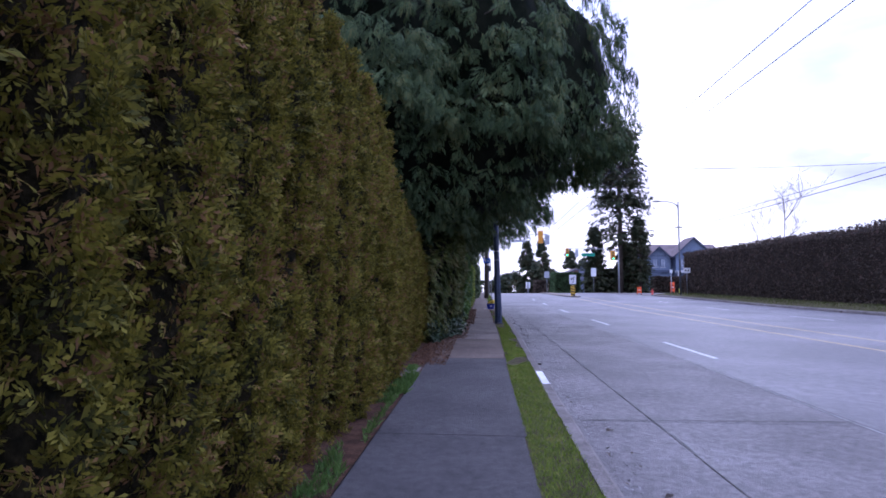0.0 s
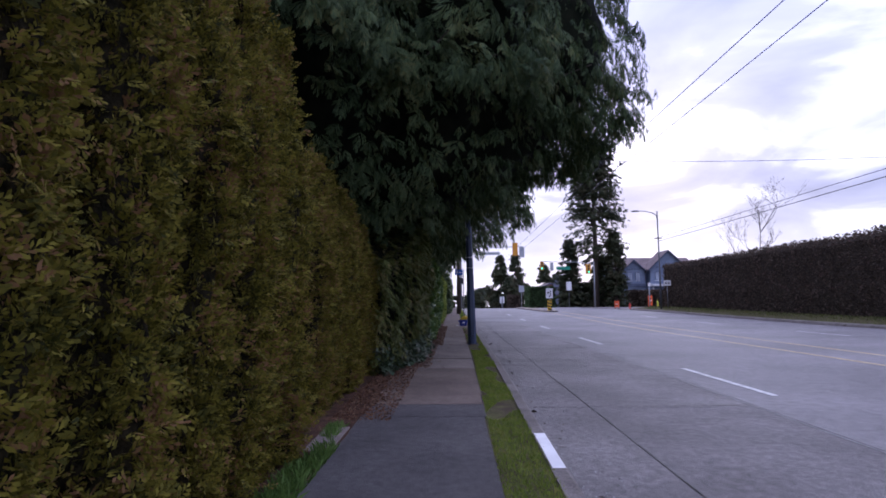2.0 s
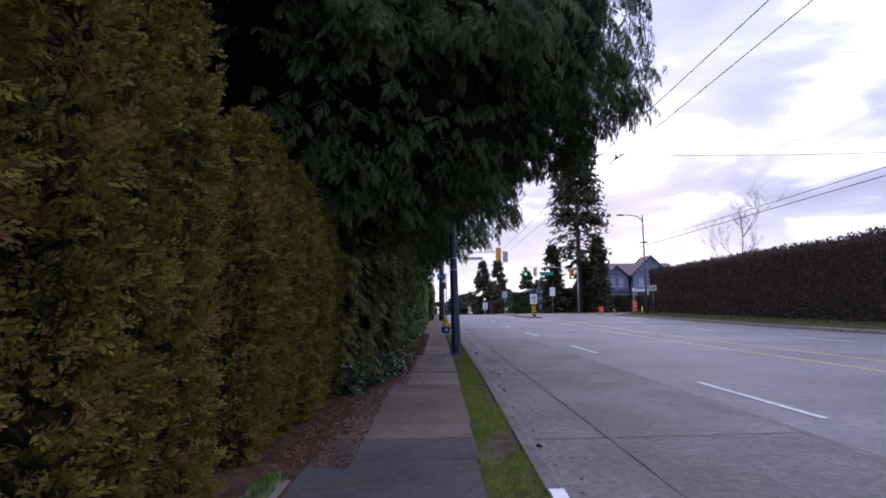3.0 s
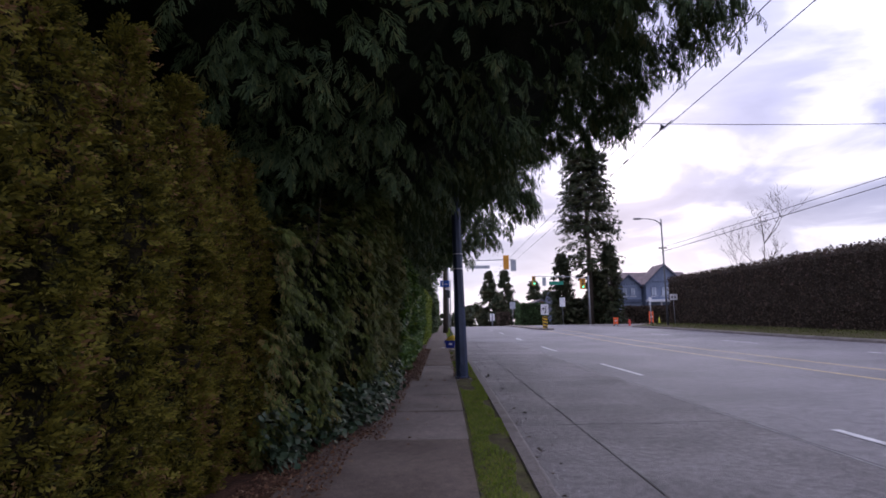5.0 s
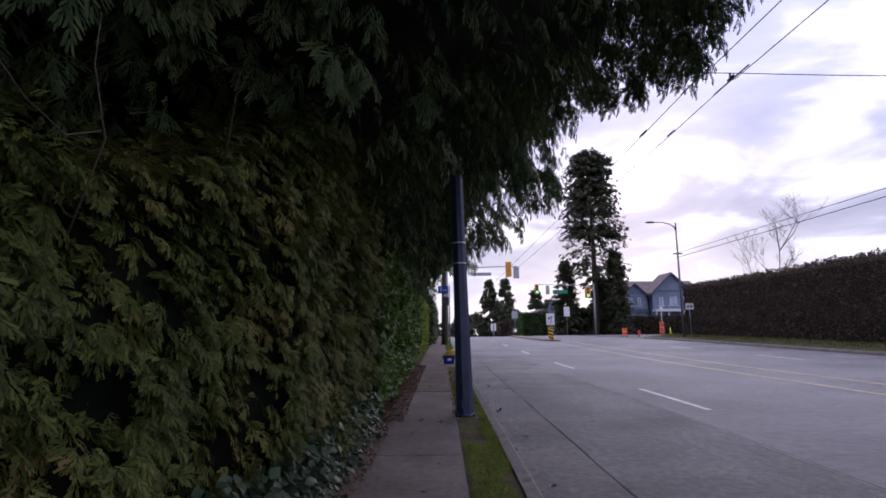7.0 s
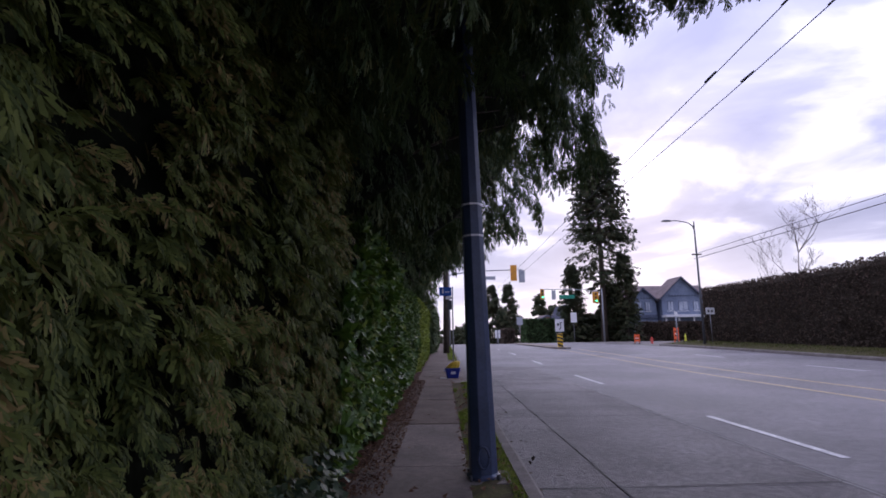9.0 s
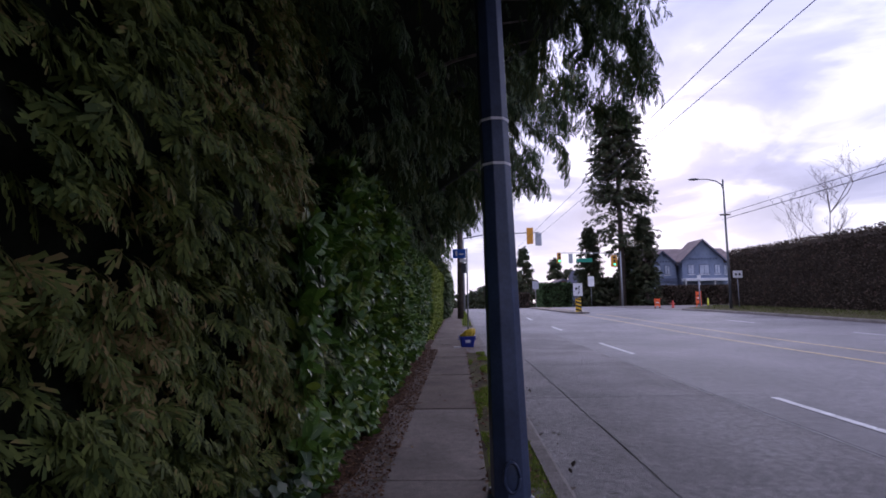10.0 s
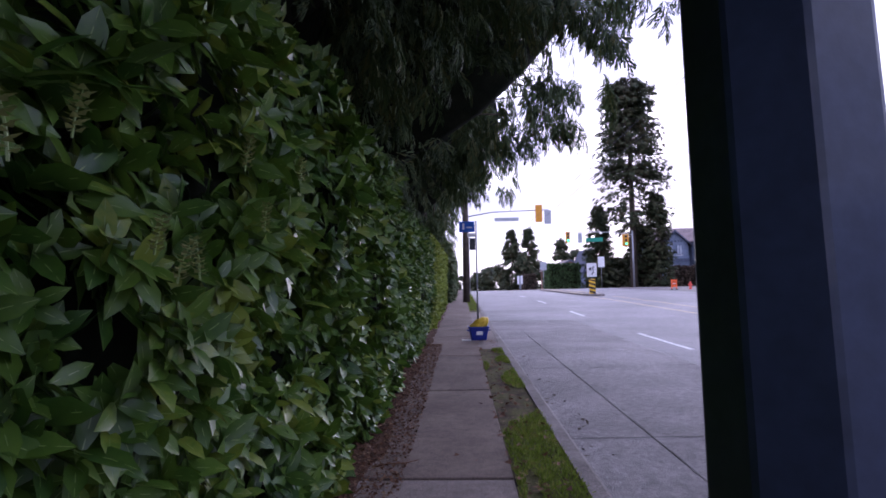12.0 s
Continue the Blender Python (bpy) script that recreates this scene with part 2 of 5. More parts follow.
    # sky reflection put into the glass as a pale base colour
    "pane": surface("pane_painted_sky_reflection", (0.30, 0.34, 0.42), (0.46, 0.50, 0.58), 0.1, 1, 8, 0.0, spread=0.05),
}


def glowing(name, c, strength):
    m, nt, b = nodes_of(name)
    b.inputs["Base Color"].default_value = (*c, 1)
    b.inputs["Emission Color"].default_value = (*c, 1)
    b.inputs["Emission Strength"].default_value = strength
    return m


M["green_lamp"] = glowing("green_signal_light", (0.05, 0.9, 0.35), 2.5)
M["red_lamp"] = glowing("red_signal_light", (0.9, 0.08, 0.04), 1.5)

# ---- helpers for building ----
rng = np.random.default_rng(7)


def finish(name, me, material, parent=None, label="", smooth=False):
    me.materials.append(material)
    if smooth:
        me.polygons.foreach_set("use_smooth", np.ones(len(me.polygons), dtype=bool))
    ob = new(name, me)
    if parent:
        ob.parent = parent
    if label:
        ob["label"] = label
    return ob


def part(name, bm, material, parent=None, label="", smooth=False):
    me = bpy.data.meshes.new(name)
    bm.to_mesh(me)
    bm.free()
    return finish(name, me, material, parent, label, smooth)


def quads(name, V, F):
    me = bpy.data.meshes.new(name)
    V, F = np.ascontiguousarray(V, dtype=np.float32), np.ascontiguousarray(F, dtype=np.int32)
    me.vertices.add(len(V))
    me.vertices.foreach_set("co", V.ravel())
    me.loops.add(F.size)
    me.loops.foreach_set("vertex_index", F.ravel())
    me.polygons.add(len(F))
    me.polygons.foreach_set("loop_start", np.arange(0, F.size, F.shape[1], dtype=np.int32))
    me.update(calc_edges=True)
    me.validate()
    return me


def thing(name, label, category, x=0, y=0, z=0, rz=0, group="", kind=""):
    ob = tagged(new(name), label, category, group, kind)
    ob.empty_display_size = 0.2
    ob.matrix_basis = pose(x, y, z, 0, 0, rz)
    return ob


def unit(a):
    return a / np.maximum(np.linalg.norm(a, axis=-1, keepdims=True), 1e-9)


def scatter(template, P, D, Nrm, S):
    """Copies of a leaf template (verts, quads) at P, its y along D, its z near Nrm, scaled by S, as one array mesh."""
    T, F = template
    D = unit(D)
    X = unit(np.cross(D, Nrm))
    Z = np.cross(X, D)
    R = np.stack([X, D, Z], axis=2)
    V = P[:, None, :] + np.einsum("nij,kj->nki", R, T) * np.asarray(S).reshape(-1, 1, 1)
    n, k = len(P), len(T)
    G = (F[None] + (np.arange(n) * k)[:, None, None]).reshape(-1, F.shape[1])
    return V.reshape(-1, 3), G


def merge(pairs):
    vs, fs, o = [], [], 0
    for V, F in pairs:
        vs.append(V)
        fs.append(F + o)
        o += len(V)
    return np.concatenate(vs), np.concatenate(fs)


def frond(levels, spread, width, droop, up=0.25, seed=0, rough=0.0, blunt=0.45):
    """A flat spray: a spine with pairs of uneven leaflets, drooping along its length."""
    V, F = [], []
    g = random.Random(seed)

    def quad(pts, lift=0.0):
        k = len(V)
        for x, y in pts:
            V.append((x, y, -droop * y * y - 0.25 * abs(x) + lift * abs(x)))
        F.append((k, k + 1, k + 2, k + 3))
    quad([(-0.03, 0), (0.03, 0), (0.04, 0.96), (-0.02, 1.04)])
    for i in range(levels):
        t = (i + 0.6) / (levels + 0.4)
        for s in (-1, 1):
            w = spread * math.sin(math.pi * (0.22 + 0.72 * t)) ** 0.8 * (1 + rough * g.uniform(-1, 0.7))
            y, q = t * 0.86 + rough * g.uniform(-0.06, 0.06), width * (1 + rough * g.uniform(-0.4, 0.6))
            e = up * (1 + rough * g.uniform(-0.6, 0.6))
            p = [(0, y), (s * w * 0.55, y + e * w * 0.9 - q * 0.3), (s * w, y + e * w * 2.2), (s * w * blunt, y + q + e * w * 2 * blunt)]
            quad(p if s > 0 else p[::-1], rough * g.uniform(-0.5, 0.5))
    return np.array(V), np.array(F)


def fan(lobes, seed):
    """A flat spray of scale-leaved shoots: short blunt shoots set left and right along a curved stem."""
    g = random.Random(seed)
    V, F = [], []
    bend = g.uniform(-0.25, 0.25)
    for i in range(lobes):
        t = (i + 0.3) / lobes
        side = 0 if i == lobes - 1 else (1 if i % 2 else -1)
        q = side * math.radians(g.uniform(32, 55)) + bend * t
        L, w = (0.56 - 0.22 * t) * g.uniform(0.8, 1.15), g.uniform(0.070, 0.105)
        x0, y0 = bend * t * t, 0.78 * t
        dx, dy = math.sin(q), math.cos(q)
        k = len(V)
        for p, e in ((0.0, -0.02), (0.75, -w), (1.0, 0.01), (0.62, w)):
            x, y = x0 + dx * L * p + dy * e, y0 + dy * L * p - dx * e
            V.append((x, y, -0.16 * y * y - 0.25 * abs(x) + g.uniform(-0.05, 0.05) * p))
        F.append((k, k + 1, k + 2, k + 3))
    return np.array(V), np.array(F)


def leaf(width, curl=0.12, fold=0.18, n=3):
    """A pointed oval leaf folded along its midrib."""
    V, F = [], []
    for i in range(n + 1):
        t = i / n
        w = width * max(math.sin(math.pi * min(0.04 + 0.96 * t, 0.999)) ** 0.6, 0.03)
        z = -curl * t * t
        V += [(-w, t, z + fold * w), (0, t, z), (w, t, z + fold * w)]
    for i in range(n):
        a = 3 * i
        F += [(a, a + 1, a + 4, a + 3), (a + 1, a + 2, a + 5, a + 4)]
    return np.array(V), np.array(F)


FANS = [fan(7, k) for k in range(6)]
FRONDS = [frond(3, 0.20, 0.15, 0.5, 0.75, k, 0.45, 0.6) for k in range(4)]
SPRAYS = [frond(3, 0.34, 0.23, 0.4, 0.5, 10 + k, 0.4, 0.6) for k in range(4)]
COARSE = [frond(3, 0.36, 0.24, 0.45, 0.35, 20 + k, 0.4, 0.6) for k in range(3)]
LAUREL = leaf(0.225, 0.16, 0.25, 3)
LAUREL_FAR = leaf(0.21, 0.14, 0.2, 2)
SMALL = leaf(0.28, 0.1, 0.2, 2)
TINY = leaf(0.30, 0.1, 0.2, 1)
TINY[0][0:3, 0] *= 6
IVY = leaf(0.48, 0.1, 0.15, 2)


def scatter_mix(templates, P, D, Nrm, S):
    """Scatter with several templates in turn."""
    k = len(templates)
    return merge([scatter(t, P[i::k], D[i::k], Nrm[i::k], S[i::k]) for i, t in enumerate(templates)])


def compound(c, d, nrm, length, n, g, P, D, Nn, S):
    """One flat bough tip: n small sprays set left and right along a drooping stem."""
    d = unit(np.asarray(d, float))
    s = unit(np.cross(d, nrm))
    for j in range(n):
        t = (j + 0.5) / n
        side = s * (1 if j % 2 else -1) * (1.05 - 0.85 * t)
        P.append(c + d * length * t * 0.75 - np.array([0, 0, 0.22 * length * t * t]) + g.normal(0, 0.008, 3))
        D.append(d * 0.75 + side * 0.8 + np.array([0, 0, -0.25 * t]) + g.normal(0, 0.10, 3))
        Nn.append(nrm + g.normal(0, 0.22, 3))
        S.append(length * (0.62 - 0.22 * t) * g.uniform(0.8, 1.15))


def tube(bm, pts, radii, sides=8):
    rings = []
    for i, p in enumerate(pts):
        p = Vector(p)
        d = (Vector(pts[min(i + 1, len(pts) - 1)]) - Vector(pts[max(i - 1, 0)])).normalized()
        q = d.to_track_quat("Z", "Y").to_matrix()
        rings.append([bm.verts.new(p + q @ Vector((radii[i] * math.cos(2 * math.pi * k / sides), radii[i] * math.sin(2 * math.pi * k / sides), 0))) for k in range(sides)])
    for a, b in zip(rings, rings[1:]):
        for k in range(sides):
            bm.faces.new((a[k], a[(k + 1) % sides], b[(k + 1) % sides], b[k]))
    bm.faces.new(rings[0][::-1])
    bm.faces.new(rings[-1])


def box(bm, x0, y0, z0, x1, y1, z1, bevel=0.0):
    r = bmesh.ops.create_cube(bm, size=1)
    vs = r["verts"]
    for v in vs:
        v.co = Vector(((x0 + x1) / 2 + v.co.x * (x1 - x0), (y0 + y1) / 2 + v.co.y * (y1 - y0), (z0 + z1) / 2 + v.co.z * (z1 - z0)))
    if bevel:
        es = list({e for v in vs for e in v.link_edges})
        bmesh.ops.bevel(bm, geom=es, offset=bevel, segments=2, profile=0.7, affect="EDGES")


def boxed(name, dims, material, parent, label="", bevel=0.0):
    bm = bmesh.new()
    box(bm, *dims, bevel)
    return part(name, bm, material, parent, label)


def tubed(name, pts, radii, material, parent, label="", sides=10):
    bm = bmesh.new()
    tube(bm, pts, radii, sides)
    return part(name, bm, material, parent, label, True)


def smooth01(v, a, b):
    t = min(max((v - a) / (b - a), 0), 1)
    return t * t * (3 - 2 * t)


# ---- lie of the land ----
def land(x, y):
    """Height of the road's surface: a low crest far ahead, the far side a little higher."""
    z = 0.22 * smooth01(y, 28, 56) + 0.10 * smooth01(x, 8, 18)
    if y > 82:
        z -= 0.02 * (y - 82)
    return z


def walk_right(y):
    return 0.50 + 0.10 * smooth01(y, 2, 15)


def kerb_in(y):
    return 0.90 + 0.13 * smooth01(y, 2, 17)


KERB_W, KERB_H = 0.15, 0.12
Y0, Y1 = -14.0, 82.0


def strip(name, left, right, ys, material, zoff=0.0, cols=1, parent=None, noise_h=0.0):
    """A sheet along the street between two edges that are functions of y."""
    bm = bmesh.new()
    rows = []
    for y in ys:
        a, b = left(y), right(y)
        row = []
        for k in range(cols + 1):
            x = a + (b - a) * k / cols
            h = noise_h * noise.noise(Vector((x * 6, y * 3, 0))) if 0 < k < cols else 0
            row.append(bm.verts.new((x, y, land(x, y) + zoff + h)))
        rows.append(row)
    for r, s in zip(rows, rows[1:]):
        for k in range(cols):
            bm.faces.new((r[k], r[k + 1], s[k + 1], s[k]))
    return part(name, bm, material, parent)


def ylist(a, b, step=2.0):
    n = max(1, int(round((b - a) / step)))
    return [a + (b - a) * i / n for i in range(n + 1)]


ground = strip("ground", lambda y: -900, lambda y: 900, [-900, -200, -14, 0, 28, 34, 42, 50, 56, 82, 140, 300, 900, 3000], M["far_ground"], -0.22, 60)
tagged(ground, "dull green ground beyond the street reaching the horizon", "ground", kind="structure")
road = strip("road", lambda y: 4.155 if y < 36.1 else 1.16, lambda y: 18.6, ylist(-14, 36, 1.0) + ylist(36.2, 140), M["asphalt"], -0.002, 16)
road_bed = tagged(strip("road_bed", lambda y: kerb_in(y) + 0.05, lambda y: 4.3, ylist(-14, 36.2, 1.0), M["crack"], -0.03), "dark joints between the road panels", "road", kind="structure")
tagged(road, "wide worn grey roadway of asphalt and concrete panels", "road", kind="structure")

# ---- kerb, verge, edges of the path ----
def kerb_line(name, inner, ys, label):
    bm = bmesh.new()
    prof = [(0.0, -0.05), (0.0, KERB_H + 0.002), (KERB_W * 0.72, KERB_H + 0.004), (KERB_W * 0.93, KERB_H - 0.018), (KERB_W, KERB_H - 0.045), (KERB_W + 0.02, -0.03)]
    rows = []
    for y in ys:
        w = 0.006 * noise.noise(Vector((y * 0.9, 3, 0)))
        rows.append([bm.verts.new((inner(y) + px + w, y, land(inner(y), y) + pz)) for px, pz in prof])
    for r, s in zip(rows, rows[1:]):
        for k in range(len(prof) - 1):
            bm.faces.new((r[k], r[k + 1], s[k + 1], s[k]))
    return tagged(part(name, bm, M["kerb"]), label, "kerb", kind="structure")


kerb = kerb_line("kerb", kerb_in, ylist(Y0, Y1, 0.5), "low worn concrete kerb beside the road")
band = strip("kerb_mark", lambda y: kerb_in(y) + 0.012, lambda y: kerb_in(y) + KERB_W * 0.78, ylist(7.0, 8.05, 0.2), M["kerb_white"], KERB_H + 0.009)
tagged(band, "short white painted mark on the kerb", "road marking", kind="structure")
verge = strip("grass_verge", lambda y: walk_right(y) - 0.03, kerb_in, ylist(Y0, Y1, 0.12), M["soil"], KERB_H - 0.018, 6, noise_h=0.022)
tagged(verge, "narrow mossy soil strip between path and kerb", "verge", kind="structure")
def bed_edge(y):
    n = 0.09 * noise.noise(Vector((y * 1.1, 7, 0))) + 0.06 * noise.noise(Vector((y * 4.3, 2, 0)))
    return -0.86 + 0.03 * smooth01(y, 7, 9) + 0.36 * smooth01(y, 12.4, 15) + 0.06 * smooth01(y, 18, 20) + n * smooth01(y, 7.5, 9)


bed = strip("hedge_bed", lambda y: -9.0, bed_edge, ylist(Y0, Y1, 0.2), M["litter_soil"], KERB_H + 0.006, 30, noise_h=0.018)
tagged(bed, "brown needle litter and soil under the hedges", "soil", kind="structure")
under = strip("pavement", lambda y: -0.9, lambda y: walk_right(y), ylist(Y0, Y1, 1.0), M["joint"], KERB_H - 0.02)
tagged(under, "narrow footpath of stained grey concrete slabs", "pavement", kind="structure")


pad = strip("stop_pad", lambda y: walk_right(y) - 0.02, lambda y: kerb_in(y) + 0.005, ylist(28.2, 39, 0.9), M["slab"], KERB_H - 0.004)
tagged(pad, "worn concrete pad at the bus stop", "pavement", kind="structure")


def blades(ymin, ymax, xa, xb, n, hmin, hmax, bare=None, z0=KERB_H - 0.01):
    y = rng.uniform(ymin, ymax, n)
    u = rng.random(n)
    x = np.array([xa(q) + (xb(q) - xa(q)) * w for q, w in zip(y, u)])
    keep = np.ones(n, bool)
    if bare:
        keep = np.array([noise.noise(Vector((a * 2.2, b * 0.9, 5))) > bare(b) for a, b in zip(x, y)])
    x, y = x[keep], y[keep]
    n = len(x)
    P = np.stack([x, y, np.array([land(a, b) for a, b in zip(x, y)]) + z0], 1)
    D = np.stack([rng.normal(0, 0.55, n), rng.normal(0, 0.55, n), np.ones(n)], 1)
    T = np.array([(-0.09, 0, 0), (0.09, 0, 0), (0.07, 0.6, 0.03), (0.0, 1.0, 0.14)])
    return scatter((T, np.array([(0, 1, 2, 3)])), P, D, rng.normal(0, 1, (n, 3)), rng.uniform(hmin, hmax, n))


def stuff(name, VF, material, label, category):
    ob = finish(name, quads(name, *VF), material)
    return tagged(ob, label, category, kind="stuff")


stuff("grass", merge([
    blades(-2, 13, lambda y: walk_right(y) + 0.0, lambda y: kerb_in(y) + 0.01, 34000, 0.015, 0.04, lambda y: -0.9 + 0.80 * smooth01(y, 6.5, 10)),
    blades(13, 20, lambda y: walk_right(y) + 0.02, lambda y: kerb_in(y), 13000, 0.015, 0.04, lambda y: -0.1),
    blades(20, 28.3, lambda y: walk_right(y) + 0.0, lambda y: kerb_in(y), 22000, 0.018, 0.05, lambda y: -0.6 + 0.75 * smooth01(y, 21.9, 22.8) - 0.25 * smooth01(y, 24.2, 25.2)),
    blades(40, 80, lambda y: walk_right(y), lambda y: kerb_in(y), 9000, 0.03, 0.08)]),
    M["grass"], "short bright green mossy grass with bare patches", "grass")
stuff("weeds", merge([
    blades(1.0, 8.4, lambda y: -1.1, lambda y: -0.84 - 0.012 * y, 5200, 0.03, 0.10, lambda y: -0.12),
    blades(6.2, 7.6, lambda y: -1.0, lambda y: -0.84, 700, 0.05, 0.13)]),
    M["weed"], "low green weeds along the foot of the hedge", "weeds")


def litter(xa, xb, ya, yb, n, s0, s1):
    P = np.stack([xa + (xb - xa) * rng.random(n) ** 1.3, rng.uniform(ya, yb, n), np.full(n, KERB_H + 0.012)], 1)
    D = rng.normal(0, 1, (n, 3)) * (1, 1, 0.25)
    return scatter(TINY, P, D, np.array([0, 0, 1.0]) + rng.normal(0, 0.4, (n, 3)), rng.uniform(s0, s1, n))


stuff("leaf_litter", merge([
    litter(-1.15, -0.5, 8.6, 13.5, 5200, 0.012, 0.036), litter(-0.95, -0.28, 13, 18.2, 5600, 0.010, 0.034),
    litter(-0.72, -0.16, 18, 29, 15000, 0.008, 0.032), litter(0.55, 1.0, 18, 30, 500, 0.02, 0.06), litter(-0.6, 0.6, 12, 28, 60, 0.02, 0.05),
    litter(-0.9, -0.6, 28, 40, 900, 0.03, 0.07)]),
    M["litter"], "dry brown fallen leaves and needles", "leaf litter")
P = np.stack([1.2 + 0.3 * rng.random(130) ** 2, rng.uniform(2, 28, 130), np.full(130, 0.008)], 1)
stuff("gutter_debris", scatter(SMALL, P, rng.normal(0, 1, (130, 3)) * (1, 1, 0.2), np.array([0, 0, 1.0]) + rng.normal(0, 0.3, (130, 3)), rng.uniform(0.03, 0.09, 130)),
      M["bark"], "dark wet leaves and dirt in the gutter", "debris")

P = np.stack([1.16 + 0.42 * rng.random(1500) ** 2, rng.uniform(2, 30, 1500), np.full(1500, 0.004)], 1)
stuff("gutter_grit", scatter(TINY, P, rng.normal(0, 1, (1500, 3)) * (1, 1, 0.2), np.array([0, 0, 1.0]) + rng.normal(0, 0.4, (1500, 3)), rng.uniform(0.008, 0.024, 1500)),
      M["seam"], "pale grit and small stones along the gutter", "grit")

# ---- the clipped row of narrow cedar shrubs ----
def column_radius(t, h):
    z = t * h
    body = 0.272 + 0.058 * math.sin(math.pi * min(t * 1.05, 1))
    top = max(h - z, 0)
    return body * min(1.0, (top / 1.6) ** 0.72) * (0.86 + 0.14 * min(z / 0.4, 1))


def lumpy(a, z, seed):
    return 0.085 * noise.noise(Vector((math.cos(a) * 1.5 + seed, math.sin(a) * 1.5, z * 1.1))) + 0.10 * noise.noise(Vector((math.cos(a) * 4.6, math.sin(a) * 4.2 + seed, z * 4.0)))


def shrub(seed, h, count):
    root = thing("cedar_shrub", "narrow clipped cedar shrub with yellow-green and bronze sprays", "shrub", group="clipped cedar row")
    bm = bmesh.new()
    rows, seg = 16, 14
    rings = []
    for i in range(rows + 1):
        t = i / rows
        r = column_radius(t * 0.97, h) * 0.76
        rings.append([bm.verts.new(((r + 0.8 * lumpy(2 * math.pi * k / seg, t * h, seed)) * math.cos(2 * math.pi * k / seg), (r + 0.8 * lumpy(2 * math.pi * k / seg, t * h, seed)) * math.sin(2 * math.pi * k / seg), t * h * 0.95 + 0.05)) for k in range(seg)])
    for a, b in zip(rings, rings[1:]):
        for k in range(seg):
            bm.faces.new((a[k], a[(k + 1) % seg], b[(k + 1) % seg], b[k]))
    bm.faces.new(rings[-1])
    # solid body whose dark colour stands in for shade inside the shrub
    part("core", bm, M["thuja_shade_core"], root, "solid twiggy inside, coloured dark as the shade in the gaps", True)
    tubed("trunk", [(0, 0, -0.05), (0.01, 0, 0.5)], [0.05, 0.04], M["bark"], root)
    g = np.random.default_rng(seed)
    P, D, Nn, S = [], [], [], []
    for k in range(count // 10):
        u, ti = (k * 0.754877666 + seed * 0.1) % 1.0, (k * 0.569840291) % 1.0
        a = -1.45 + 2.9 * u + g.normal(0, 0.03) if k % 9 else g.uniform(1.45, 2 * math.pi - 1.45)
        z = ti * h
        r = column_radius(ti, h) + lumpy(a, z, seed) - abs(g.normal(0, 0.03))
        out = np.array([math.cos(a), math.sin(a), 0.0])
        side = np.array([-math.sin(a), math.cos(a), 0.0])
        c = out * max(r - 0.07, 0.01) + np.array([0, 0, z])
        lean = out * 0.75 + side * g.normal(0, 0.35) + np.array([0, 0, 0.5 + g.normal(0, 0.3)])
        face = unit(side * g.normal(0, 0.8) + out * 0.75 + np.array([0, 0, 0.55]) + g.normal(0, 0.3, 3))
        for j in range(7):
            d = lean + g.normal(0, 0.42, 3)
            P.append(c + d * g.uniform(0.0, 0.05) + g.normal(0, 0.03, 3))
            D.append(d)
            Nn.append(face + g.normal(0, 0.45, 3))
            S.append(g.uniform(0.06, 0.10))
    V, F = scatter_mix(FANS, np.array(P), np.array(D), np.array(Nn), np.array(S))
    ob = finish("foliage", quads("foliage", V, F), M["thuja"], root)
    ob["kind"] = "stuff"
    return root


shrubs = [shrub(11, 4.0, 7600), shrub(23, 4.0, 7600), shrub(37, 4.0, 7600), shrub(41, 4.0, 7600)]
ROW = [(-0.8, 4.2), (-0.1, 4.15), (0.55, 4.25), (1.2, 4.2), (1.85, 4.25), (2.5, 4.15), (3.1, 4.2), (3.75, 4.0), (4.4, 3.9), (5.05, 3.85),
       (5.7, 3.85), (6.25, 3.8), (6.7, 3.75), (7.15, 3.6), (8.75, 2.95), (9.2, 3.05), (9.75, 3.0), (10.35, 2.9), (10.95, 2.85), (11.5, 2.7), (12.0, 2.6)]
rr = random.Random(5)
for i, (y, h) in enumerate(ROW):
    src = shrubs[i % 4]
    m = pose((-1.37 if y < 8 else -1.49) + rr.uniform(-0.04, 0.04), y, KERB_H - 0.01, 0, 0, rr.uniform(-14, 14))
    ob = src if i < 4 else copy_thing(src, m)
    if i < 4:
        ob.matrix_basis = m
    s = rr.uniform(0.94, 1.08) if y < 8 else rr.uniform(0.92, 1.04)
    ob.scale = (s, s, h / 4.0)

# ---- big cedars that overhang the path ----
UNDER = [(0.0, 2.2), (1.4, 2.5), (2.3, 2.9), (3.2, 3.35), (4.2, 4.0), (5.2, 5.0), (6.2, 5.9), (7.2, 6.8)]


def underside(r):
    for (a, za), (b, zb) in zip(UNDER, UNDER[1:]):
        if r <= b:
            return za + (zb - za) * max(r - a, 0) / (b - a)
    return UNDER[-1][1]


def reach(z, H, R):
    t = (z - 8.6) / (H - 8.6)
    return R * (1 - max(t, 0)) ** 0.7


